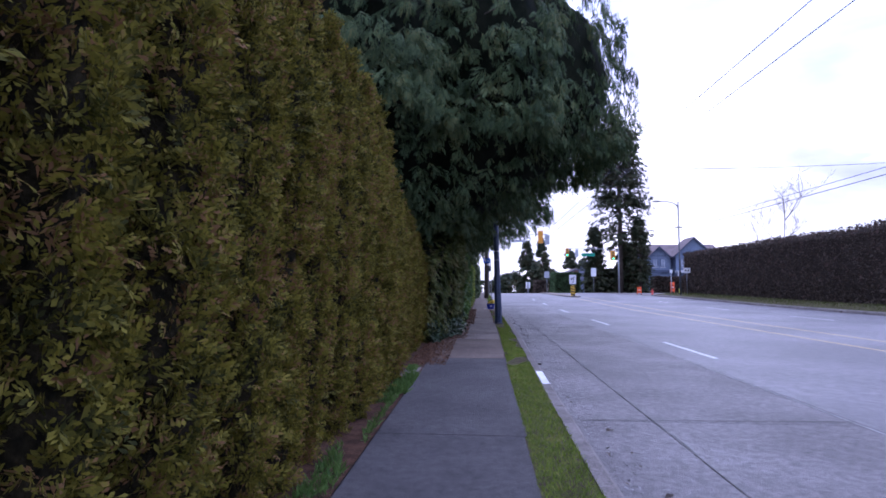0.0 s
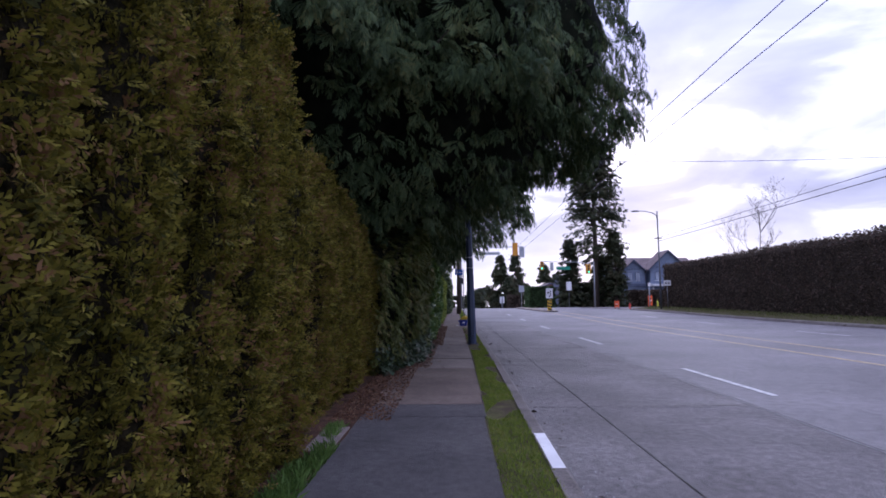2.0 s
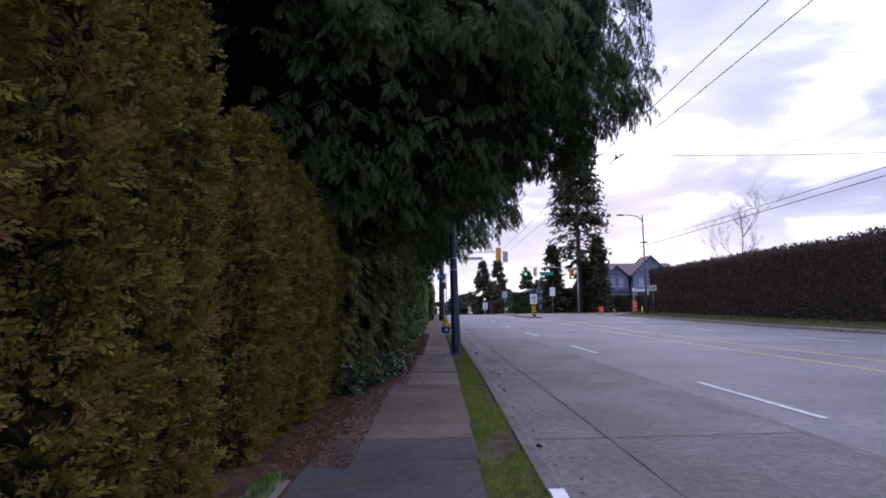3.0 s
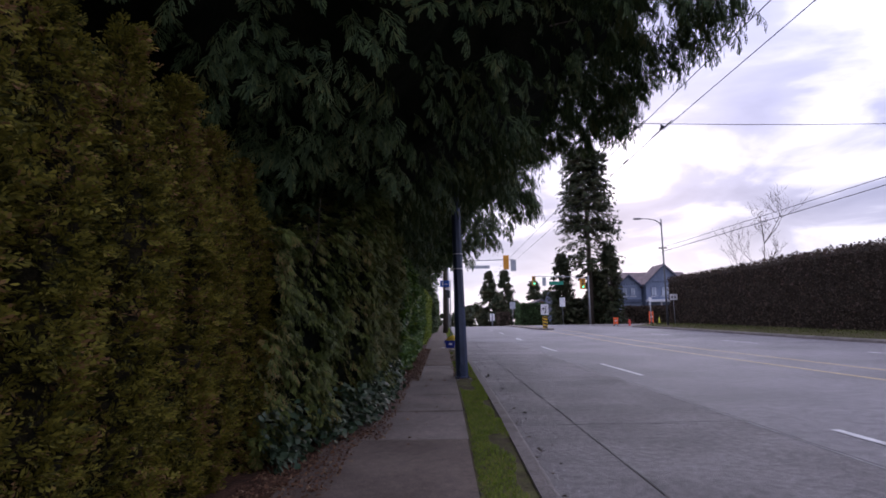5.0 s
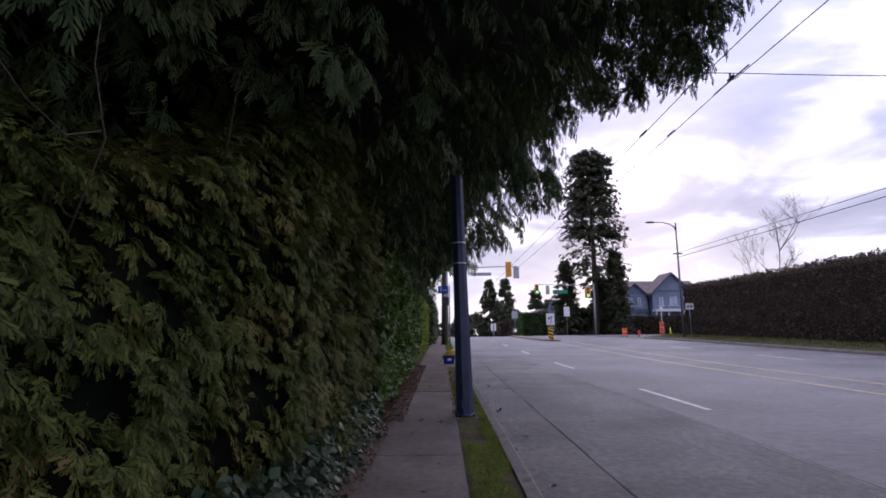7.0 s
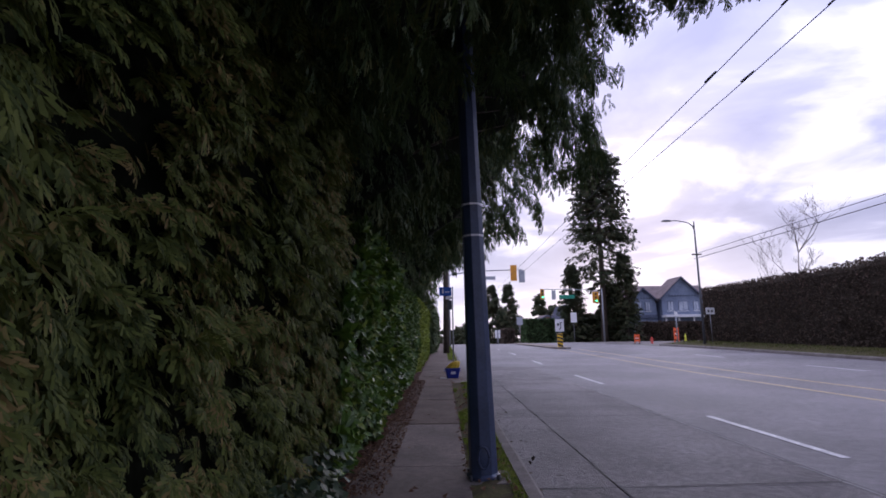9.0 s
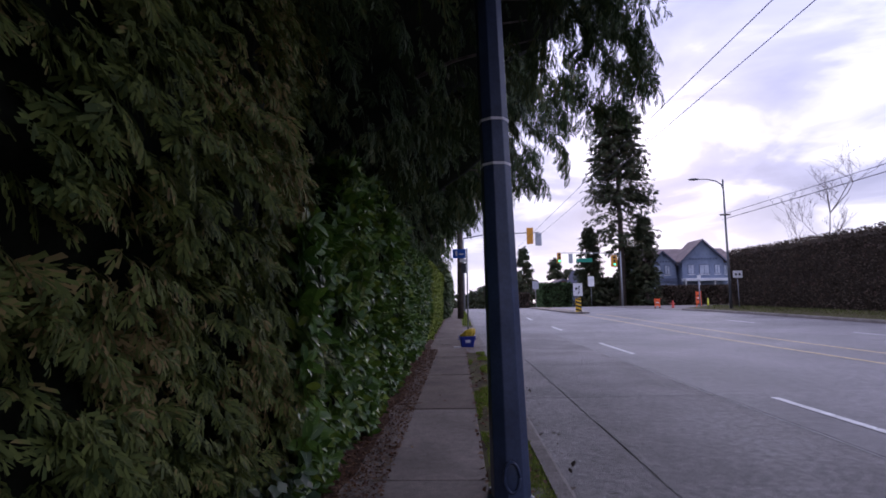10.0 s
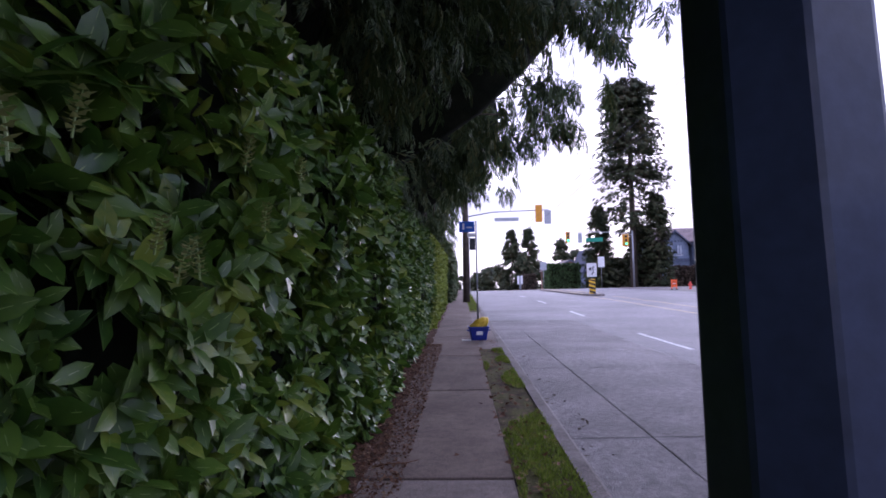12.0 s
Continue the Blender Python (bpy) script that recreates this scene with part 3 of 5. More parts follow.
def cedar(seed, H, R, count, label, templates, s0, s1, full=1.12):
    root = thing("cedar_tree", label, "tree", group="overhanging cedars")
    g = np.random.default_rng(seed)
    tubed("trunk", [(0, 0, -0.1), (0.03, 0.02, 1.2), (0.0, 0.05, 4), (0.05, 0, 8), (0, 0, H * 0.96)], [0.36, 0.29, 0.25, 0.17, 0.02], M["bark"], root, sides=12)
    bm = bmesh.new()
    for k in range(46):
        a = g.uniform(0, 2 * math.pi)
        zb = g.uniform(2.6, H * 0.85)
        rm = min(reach(zb, H, R), R) * g.uniform(0.7, 0.95)
        o = Vector((math.cos(a), math.sin(a), 0))
        zt = max(underside(rm) + g.uniform(0.15, 0.8), zb - 0.22 * rm)
        pts = [o * 0.1 + Vector((0, 0, zb)), o * rm * 0.4 + Vector((0, 0, zb + (zt - zb) * 0.25 + 0.1)), o * rm * 0.75 + Vector((0, 0, zb + (zt - zb) * 0.8)), o * rm + Vector((0, 0, zt))]
        tube(bm, pts, [0.06, 0.04, 0.022, 0.008], 6)
    part("limb", bm, M["bark"], root, "", True)["kind"] = "stuff"
    # dense inner twigs as one solid shell, its near-black colour standing in for shade
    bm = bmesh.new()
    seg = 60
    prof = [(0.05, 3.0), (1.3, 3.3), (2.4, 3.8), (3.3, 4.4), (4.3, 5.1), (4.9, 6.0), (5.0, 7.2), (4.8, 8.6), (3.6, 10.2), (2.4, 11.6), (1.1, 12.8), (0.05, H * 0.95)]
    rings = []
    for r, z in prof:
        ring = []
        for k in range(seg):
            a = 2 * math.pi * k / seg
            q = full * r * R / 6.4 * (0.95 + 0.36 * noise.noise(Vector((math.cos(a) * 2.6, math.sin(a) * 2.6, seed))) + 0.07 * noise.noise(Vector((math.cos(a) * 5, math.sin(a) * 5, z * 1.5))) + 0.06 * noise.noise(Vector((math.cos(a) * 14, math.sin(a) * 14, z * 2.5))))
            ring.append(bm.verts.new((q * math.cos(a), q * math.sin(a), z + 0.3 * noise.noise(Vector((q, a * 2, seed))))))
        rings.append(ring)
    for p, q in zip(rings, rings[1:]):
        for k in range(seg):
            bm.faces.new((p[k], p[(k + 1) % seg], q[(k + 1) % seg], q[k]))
    part("core", bm, M["cedar_shade_core"], root, "inner twigs as one shell, shade painted in near black", True)
    # tufts along boughs: each bough end carries a spray of hanging fronds
    nb = count // 21
    P, D, Nn, S = [], [], [], []
    for k in range(nb):
        a = g.uniform(-2.2, 1.0) if g.random() < 0.84 else g.uniform(1.0, 2 * math.pi - 2.2)
        mode = g.random()
        o = np.array([math.cos(a), math.sin(a), 0.0])
        side = np.array([-math.sin(a), math.cos(a), 0.0])
        lump = 0.95 + 0.36 * noise.noise(Vector((math.cos(a) * 2.6, math.sin(a) * 2.6, seed)))
        if mode < 0.30:
            r = R * math.sqrt(g.uniform(0.06, 1.0)) * lump
            z = underside(r) + abs(g.normal(0, 0.32)) + 0.45 * noise.noise(Vector((r * 1.1, a * 3, seed)))
        else:
            if g.random() < 0.55:
                a = g.uniform(-1.7, 0.5)
                o, side = np.array([math.cos(a), math.sin(a), 0.0]), np.array([-math.sin(a), math.cos(a), 0.0])
                lump = 0.95 + 0.36 * noise.noise(Vector((math.cos(a) * 2.6, math.sin(a) * 2.6, seed)))
            z = underside(R * 0.8) + (H - 5.2) * g.random() ** 2.3
            r = reach(z, H, R) * lump * (1.02 - abs(g.normal(0, 0.07)))
        c = o * r + np.array([0, 0, z])
        main = o * 0.65 + np.array([0, 0, -0.5]) + g.normal(0, 0.25, 3)
        for j in range(3):
            q = main + side * g.normal(0, 0.5) + np.array([0, 0, g.normal(-0.45, 0.25)])
            compound(c + side * g.normal(0, 0.16) + g.normal(0, 0.1, 3), q, unit(o * 0.6 + np.array([0, 0, 0.8]) + g.normal(0, 0.35, 3)), g.uniform(s0, s1) * (1.35 if z > 6.0 else 1.0), 7, g, P, D, Nn, S)
    V, F = scatter_mix(templates, np.array(P), np.array(D), np.array(Nn), np.array(S))
    ob = finish("foliage", quads("foliage", V, F), M["cedar"], root)
    ob["kind"] = "stuff"
    return root


tree_a = cedar(3, 14.0, 6.6, 44000, "tall dark green cedar drooping over the footpath", FRONDS, 0.2, 0.42, 1.16)
tree_b = cedar(8, 14.0, 5.7, 30000, "tall dark green cedar drooping over the footpath", FRONDS, 0.2, 0.42)
tree_c = cedar(15, 14.0, 5.7, 8400, "tall dark green cedar drooping over the footpath", FRONDS, 0.36, 0.62)
TREES = [(tree_a, -2.5, 15.4, 4, 1.0), (tree_b, -2.6, 21.2, -8, 0.87), (tree_c, -2.8, 27.0, 20, 1.0), (tree_c, -3.4, 34.5, -25, 0.92), (tree_c, -4.6, 44.0, 35, 0.80), (tree_c, -4.6, 54.0, 10, 0.80)]
for i, (src, x, y, a, s) in enumerate(TREES):
    m = pose(x, y, 0.1, 0, 0, a)
    ob = src if i < 3 else copy_thing(src, m)
    if i < 3:
        ob.matrix_basis = m
    ob.scale = (s, s, 1.0 if s > 0.82 else 0.92)

# ---- hedges along the path ----
def hedge(name, label, y0, y1, face, top, template, per_m2, s0, s1, material, core, droop, outw, depth=1.2, seed=1, wob=0.12, g_label="", whorl=1, side=0.55):
    """A hedge with a solid core coloured dark as inner shade, leaves on face and top. face(y, z): x of its face."""
    root = thing(name, label, "hedge", 0, 0, 0)
    g = np.random.default_rng(seed)
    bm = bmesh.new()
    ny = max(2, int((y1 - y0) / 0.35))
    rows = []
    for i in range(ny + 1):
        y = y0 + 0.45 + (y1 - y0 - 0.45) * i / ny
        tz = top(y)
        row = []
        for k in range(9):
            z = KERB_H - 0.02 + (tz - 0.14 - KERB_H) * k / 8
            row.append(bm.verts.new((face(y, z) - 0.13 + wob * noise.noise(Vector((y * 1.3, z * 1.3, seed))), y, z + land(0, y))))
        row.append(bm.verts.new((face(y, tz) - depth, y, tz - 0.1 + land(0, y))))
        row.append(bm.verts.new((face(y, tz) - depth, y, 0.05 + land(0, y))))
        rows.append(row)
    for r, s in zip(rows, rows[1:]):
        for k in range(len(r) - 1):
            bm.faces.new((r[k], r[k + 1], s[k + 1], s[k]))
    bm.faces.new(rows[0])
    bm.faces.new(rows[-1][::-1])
    # shade between the leaves is put into the core's dark colour
    part("core", bm, core, root, "solid twig core, shade between leaves painted in dark")
    P, D, Nn, S = [], [], [], []
    zmax = max(top(y0), top(y1), top((y0 + y1) / 2))
    n = int(per_m2 * (y1 - y0) * (zmax + 0.5))
    for i in range(n):
        y = g.uniform(y0, y1)
        tz = top(y)
        u = g.uniform(KERB_H, zmax + 0.5)
        if u < tz:
            z = u
            x = face(y, z) + wob * noise.noise(Vector((y * 1.3, z * 1.3, seed))) - abs(g.normal(0, 0.05)) + 0.35 * wob * noise.noise(Vector((y * 4, z * 4, seed + 2)))
            out = np.array([1.0, 0, 0.0])
        elif u < tz + 0.5:
            z = tz - abs(g.normal(0, 0.06))
            x = face(y, z) - g.uniform(0, depth)
            out = np.array([0.4, 0, 0.9])
        else:
            continue
        d = out * outw + np.array([0, g.normal(0, side), droop + g.normal(0, 0.3)]) + g.normal(0, 0.15, 3)
        if whorl == 1:
            P.append((x, y, z + land(0, y)))
            D.append(d)
            Nn.append(out * 0.7 + np.array([0, g.normal(0, 0.35), 0.8]) + g.normal(0, 0.3, 3))
            S.append(g.uniform(s0, s1))
            continue
        if whorl < 0:
            compound(np.array((x - 0.05, y, z + land(0, y))), d, unit(out * 0.9 + np.array([0, g.normal(0, 0.4), 0.7])), g.uniform(s0, s1), -whorl, g, P, D, Nn, S)
            continue
        d = unit(d)
        e1 = unit(np.cross(d, np.array([0.1, 0.3, 1.0])))
        e2 = np.cross(d, e1)
        size, turn = g.uniform(s0, s1), g.uniform(0, 6.28)
        for j in range(whorl):
            q = turn + j * 2.4
            rad = e1 * math.cos(q) + e2 * math.sin(q)
            lift = 0.25 + 0.5 * j / whorl
            P.append(np.array((x, y, z + land(0, y))) + d * (0.05 * j / whorl - 0.05))
            D.append(rad * (1 - 0.5 * lift) + d * lift + np.array([0, 0, -0.1]))
            Nn.append(d * 1.0 - rad * 0.4 + g.normal(0, 0.15, 3))
            S.append(size * g.uniform(0.75, 1.1))
    P, D, Nn, S = np.array(P), np.array(D), np.array(Nn), np.array(S)
    V, F = scatter_mix(template, P, D, Nn, S) if isinstance(template, list) else scatter(template, P, D, Nn, S)
    ob = finish("foliage", quads("foliage", V, F), material, root, g_label)
    if template is LAUREL:
        rib = np.array([(-0.012, 0.0, 0.006), (0.012, 0.0, 0.006), (0.010, 0.5, -0.034), (-0.010, 0.5, -0.034), (0.004, 0.96, -0.142), (-0.004, 0.96, -0.142)])
        V, F = scatter((rib, np.array([(0, 1, 2, 3), (3, 2, 4, 5)])), P, D, Nn, S)
        finish("midrib", quads("midrib", V, F), M["midrib"], root, "pale leaf midribs")["kind"] = "stuff"
    ob["kind"] = "stuff"
    return root


def cedar_face(y, z):
    return -1.12 + 0.50 * smooth01(y, 11.8, 14.5) + 0.10 * smooth01(z, 0.6, 2.6) - 0.12 * smooth01(z, 0.5, 0.12)


low = hedge("cedar_hedge", "loose green cedar hedge with drooping feathery fronds", 11.9, 18.35, cedar_face, lambda y: 2.15 + 0.95 * smooth01(y, 12.6, 14.8) + 0.55 * smooth01(y, 14.8, 16.4), SPRAYS, 225, 0.10, 0.18, M["cedar_low"], M["cedar_shade_core"], -0.45, 0.8, 1.0, 4, 0.30, side=0.6, whorl=-7)
laurel = hedge("laurel_hedge", "glossy green laurel hedge with large oval leaves", 17.95, 24.5, lambda y, z: -0.60 + 0.10 * smooth01(z, 0.3, 1.6) - 0.12 * smooth01(z, 2.2, 2.9), lambda y: 1.95 + 0.9 * smooth01(y, 18.8, 20.0), LAUREL, 165, 0.09, 0.155, M["laurel"], M["cedar_shade_core"], 0.3, 0.8, 1.3, 6, 0.22, whorl=6)
laurel2 = hedge("laurel_hedge", "glossy green laurel hedge with large oval leaves", 24.5, 32.0, lambda y, z: -0.64 + 0.10 * smooth01(z, 0.3, 1.6) - 0.12 * smooth01(z, 2.2, 2.8), lambda y: 2.8, LAUREL_FAR, 80, 0.10, 0.17, M["laurel"], M["cedar_shade_core"], 0.3, 0.8, 1.3, 9, 0.22, whorl=6)
golden = hedge("golden_hedge", "bright yellow-green clipped hedge", 31.8, 46.0, lambda y, z: -0.55, lambda y: 2.75, TINY, 420, 0.06, 0.11, M["golden"], M["thuja_shade_core"], 0.2, 0.8, 1.3, 12, 0.15)
far_low = hedge("far_cedar_hedge", "dark green hedge at the far end of the path", 46.0, 78.0, lambda y, z: -0.45, lambda y: 3.2, COARSE, 60, 0.25, 0.45, M["cedar"], M["cedar_shade_core"], -0.3, 0.8, 1.3, 14, 0.25)

# added backdrop, no known hedge: blocks sky and its light behind the row
back = hedge("garden_hedge", "added evergreen backdrop closing sky gaps behind the roadside hedges", 6.5, 42.0, lambda y, z: -4.3 + 0.3 * math.sin(y), lambda y: 6.6, COARSE, 16, 0.35, 0.7, M["cedar"], M["cedar_shade_core"], -0.2, 0.8, 1.2, 19, 0.5)


def ivy():
    n = 2800
    y = rng.uniform(11.8, 18.0, n)
    z = KERB_H + 0.02 + 0.46 * rng.random(n) ** 1.2
    x = np.array([cedar_face(a, 0.2) for a in y]) + 0.21 - 0.25 * (z - 0.1) + rng.normal(0, 0.06, n)
    D = np.stack([np.full(n, 0.6), rng.normal(0, 0.6, n), rng.normal(-0.2, 0.5, n)], 1)
    return scatter(IVY, np.stack([x, y, z], 1), D, np.stack([np.full(n, 0.8), rng.normal(0, 0.4, n), np.full(n, 0.8)], 1), rng.uniform(0.04, 0.085, n))


stuff("ivy", ivy(), M["ivy"], "dark ivy with pale veins at the hedge's foot", "ivy")

# ---- the near pole ----
def near_pole():
    root = thing("trolley_pole", "dark blue eight-sided steel pole with two white bands", "utility pole")
    root.matrix_basis = pose(0.722, 18.6, KERB_H - 0.02, 0, -1.3, 0)

    def prism(levels):
        """An eight-sided tapered shaft with slightly eased corners."""
        bm, rows = bmesh.new(), []
        for z, r in levels:
            rows.append([bm.verts.new((r * math.cos(q), r * math.sin(q), z)) for k in range(8) for q in (math.radians(31.6 + 45 * k - 2.2), math.radians(31.6 + 45 * k + 2.2))])
        for p, q in zip(rows, rows[1:]):
            for k in range(16):
                bm.faces.new((p[k], p[(k + 1) % 16], q[(k + 1) % 16], q[k]))
        bm.faces.new(rows[0][::-1])
        bm.faces.new(rows[-1])
        return bm
    part("shaft", prism([(0, 0.16), (0.03, 0.16), (0.05, 0.133), (0.5, 0.127), (1.5, 0.114), (2.4, 0.104), (4.5, 0.088), (8.6, 0.062)]), M["pole"], root)
    for z in (2.28, 2.60):
        part("band", prism([(z, 0.1085), (z + 0.018, 0.1083)]), M["band"], root, "thin white band")
    bm = bmesh.new()
    pts = []
    for k in range(20):
        a = 2 * math.pi * k / 20
        pts.append((0.050 * math.cos(a), -0.131, 0.20 + 0.095 * math.sin(a)))
    tube(bm, pts + pts[:1], [0.012] * 21, 6)
    plate = part("handhole", bm, M["pole"], root, "oval access cover", True)
    bm = bmesh.new()
    r = bmesh.ops.create_uvsphere(bm, u_segments=14, v_segments=8, radius=1)
    for v in r["verts"]:
        v.co = Vector((v.co.x * 0.05, -0.122 + v.co.y * 0.012, 0.20 + v.co.z * 0.09))
    part("cover_plate", bm, M["pole"], plate, "", True)
    for k in range(4):
        a = math.pi / 4 + k * math.pi / 2
        bm = bmesh.new()
        tube(bm, [(0.18 * math.cos(a), 0.18 * math.sin(a), 0.0), (0.18 * math.cos(a), 0.18 * math.sin(a), 0.055)], [0.02, 0.018], 8)
        part("bolt", bm, M["steel_dark"], root)
    boxed("footing", (-0.24, -0.24, -0.1, 0.24, 0.24, 0.006), M["kerb"], root, "square concrete footing", 0.01)
    return root


near_pole()

# ---- wires over the road ----
def wire(pts, r, label, name="overhead_wire", group="overhead wires"):
    root = thing(name, label, "wire", group=group)
    tubed("cable", pts, [r] * len(pts), M["wire"], root, sides=5)
    return root


def sag(a, b, drop, n=14):
    a, b = Vector(a), Vector(b)
    return [tuple(a.lerp(b, i / n) - Vector((0, 0, drop * 4 * (i / n) * (1 - i / n)))) for i in range(n + 1)]


def trolley(x):
    pts = [(x, y, 5.62 - 0.002 * abs(y - 19)) for y in range(-20, 20, 3)] + [(x, 19.15, 5.66)] + [(x + 0.012 * (y - 19), y, 5.62) for y in range(22, 64, 4)]
    root = wire(pts, 0.008, "thin black trolley wire over the traffic lane", "trolley_wire")
    tubed("hanger", [(x, 19.15, 5.67), (x, 19.15, 5.80)], [0.018, 0.018], M["wire"], root)
    tubed("clamp", [(x, 18.6, 5.66), (x, 19.7, 5.66)], [0.014, 0.014], M["wire"], root)
    tubed("insulator", [(x + 0.01, 21.4, 5.63), (x + 0.01, 21.75, 5.63)], [0.02, 0.02], M["wire"], root)
    tubed("splice", [(x, 19.05, 5.70), (x, 19.25, 5.70)], [0.03, 0.015], M["wire"], root)


trolley(4.88)
trolley(5.50)
wire(sag((0.72, 18.6, 6.05), (4.88, 19.15, 5.81), 0.05, 6) + sag((5.50, 19.15, 5.80), (19.6, 19.9, 6.3), 0.15, 8), 0.008, "thin span wire from the pole across the road", "span_wire")
for z, x in ((7.25, 19.45), (6.95, 19.62), (6.85, 19.3)):
    wire(sag((x, 8.0, z - 0.05), (x, 52.0, z), 0.06, 16), 0.016, "thin utility wire along the far kerb")

# ---- far side: kerb, verge, hedge ----
strip_r = strip("far_verge", lambda y: 18.72, lambda y: 27.0, ylist(-14, 58, 1.5), M["soil"], 0.16, 8, noise_h=0.04)
for v in strip_r.data.vertices:
    v.co.z += 0.22 * smooth01(v.co.x, 18.9, 20.6)
tagged(strip_r, "mossy grass bank below the tall hedge", "verge", kind="structure")
bm = bmesh.new()
for a, b in zip(ylist(-14, 58, 3), ylist(-14, 58, 3)[1:]):
    v = [bm.verts.new((x, y, land(x, y) + z)) for y in (a, b) for x, z in ((18.58, -0.03), (18.6, 0.10), (18.64, 0.15), (18.74, 0.165))]
    for k in range(3):
        bm.faces.new((v[k], v[k + 1], v[k + 5], v[k + 4]))
tagged(part("far_kerb", bm, M["kerb"]), "low concrete kerb on the far side", "kerb", kind="structure")
n = 16000
gy, gx = rng.uniform(0, 57, n), 18.75 + 2.4 * rng.random(n)
gz = np.array([land(a, b) + 0.15 + 0.22 * smooth01(a, 18.9, 20.6) for a, b in zip(gx, gy)])
T = np.array([(-0.2, 0, 0), (0.2, 0, 0), (0.12, 0.7, 0.03), (0.0, 1.0, 0.14)])
stuff("far_grass", scatter((T, np.array([(0, 1, 2, 3)])), np.stack([gx, gy, gz], 1), np.stack([rng.normal(0, 0.6, n), rng.normal(0, 0.6, n), np.ones(n)], 1), rng.normal(0, 1, (n, 3)), rng.uniform(0.05, 0.11, n)),
      M["far_grass"], "rough yellow-green grass on the bank", "grass")


def tall_hedge():
    root = thing("tall_hedge", "tall dense dark hedge clipped flat along the far kerb", "hedge")
    def top(y):
        return 4.72 + 0.12 * noise.noise(Vector((y * 0.3, 0, 2))) + 0.10 * noise.noise(Vector((y * 1.7, 0, 4)))
    bm = bmesh.new()
    rows = []
    for y in ylist(-10, 54.5, 0.7):
        w = 0.15 * noise.noise(Vector((y * 0.7, 1, 0)))
        b = land(21, y)
        rows.append([bm.verts.new(p) for p in ((21.1 + w, y, b + 0.25), (20.95 + w, y, b + 1.5), (20.95 + w, y, top(y) - 0.35), (21.25 + w, y, top(y) - 0.08), (23.2, y, top(y) - 0.08), (23.4, y, b))])
    for r, s in zip(rows, rows[1:]):
        for k in range(5):
            bm.faces.new((r[k], s[k], s[k + 1], r[k + 1]))
    bm.faces.new(rows[0])
    bm.faces.new(rows[-1][::-1])
    part("core", bm, M["tall_core"], root, "dark inside of the hedge")
    g = np.random.default_rng(31)
    n = 60000
    y = g.uniform(-10, 54.6, n)
    u = g.uniform(0, 5.6, n)
    P, D = [], []
    for yi, ui in zip(y, u):
        t = top(yi)
        if ui < t - 0.3:
            P.append((20.9 + 0.16 * noise.noise(Vector((yi * 0.7, 1, 0))) + 0.12 * noise.noise(Vector((yi * 3, ui * 3, 0))), yi, ui + 0.45))
            D.append((-0.8, g.normal(0, 0.6), g.normal(0.3, 0.5)))
        else:
            P.append((g.uniform(20.9, 22.2), yi, t + g.uniform(-0.2, 0.08)))
            D.append((g.normal(-0.2, 0.5), g.normal(0, 0.6), 0.8))
    P, D = np.array(P), np.array(D)
    ob = finish("foliage", quads("foliage", *scatter(TINY, P, D, g.normal(0, 1, P.shape) + (-0.5, 0, 0.5), g.uniform(0.06, 0.13, len(P)))), M["right_hedge"], root)
    ob["kind"] = "stuff"
    y = np.full(1800, 54.6) + g.normal(0, 0.08, 1800)
    P = np.stack([g.uniform(20.9, 23.2, 1800), y, g.uniform(0.4, 4.7, 1800)], 1)
    ob = finish("end_foliage", quads("end_foliage", *scatter(SMALL, P, g.normal(0, 0.6, P.shape) + (0, 0.6, 0.2), g.normal(0, 1, P.shape), g.uniform(0.12, 0.26, 1800))), M["right_hedge"], root)
    ob["kind"] = "stuff"


tall_hedge()


# ---- bare trees ----
def bare_tree(x, y, z, H, spread, seed, label, r0=0.08, depth=4, stem=0.58):
    root = thing("bare_tree", label, "tree", x, y, z)
    g = random.Random(seed)
    bm, tw = bmesh.new(), bmesh.new()

    def grow(b, p, d, L, r, lvl):
        pts, rad = [tuple(p)], [r]
        q, e = Vector(p), Vector(d)
        for i in range(3):
            e = (e + Vector((g.gauss(0, 0.13 if lvl else 0.03), g.gauss(0, 0.13 if lvl else 0.03), 0.05))).normalized()
            q = q + e * L / 3
            pts.append(tuple(q))
            rad.append(r * (1 - 0.2 * (i + 1)))
        tube(b, pts, rad, 6 if lvl < 2 else 3)
        if lvl < depth:
            for k in range(7 if lvl == 0 else 4 if lvl < 4 else 3):
                o = Vector(pts[g.choice((1, 2, 3, 3)) if lvl else g.choice((2, 3, 3, 3))])
                nd = (e * 0.55 + Vector((g.uniform(-1, 1) * spread, g.uniform(-1, 1) * spread, g.uniform(0.0, 0.55)))).normalized()
                grow(tw, o, nd, L * (g.uniform(0.26, 0.42) if lvl == 0 else g.uniform(0.45, 0.7)), max(r * 0.5, 0.011), lvl + 1)
    grow(bm, (0, 0, 0), (0, 0, 1), H * stem, r0, 0)
    part("trunk", bm, M["bark"], root, "", True)
    part("crown", tw, M["bark"], root, "leafless twigs")


bare_tree(39.6, 70.5, -0.1, 13.6, 0.75, 5, "small leafless tree rising behind the hedge", 0.11, 4, 0.74)
bare_tree(36.6, 70.5, -0.1, 12.4, 0.3, 9, "thin leafless sapling behind the hedge", 0.04, 3)
bare_tree(31.0, 68, 0.2, 6.4, 0.6, 14, "thin leafless shrub behind the hedge", 0.04, 3)
bare_tree(-1.0, 37.0, 0.1, 8.2, 0.95, 22, "leafless street tree leaning over the path", 0.06, 4)


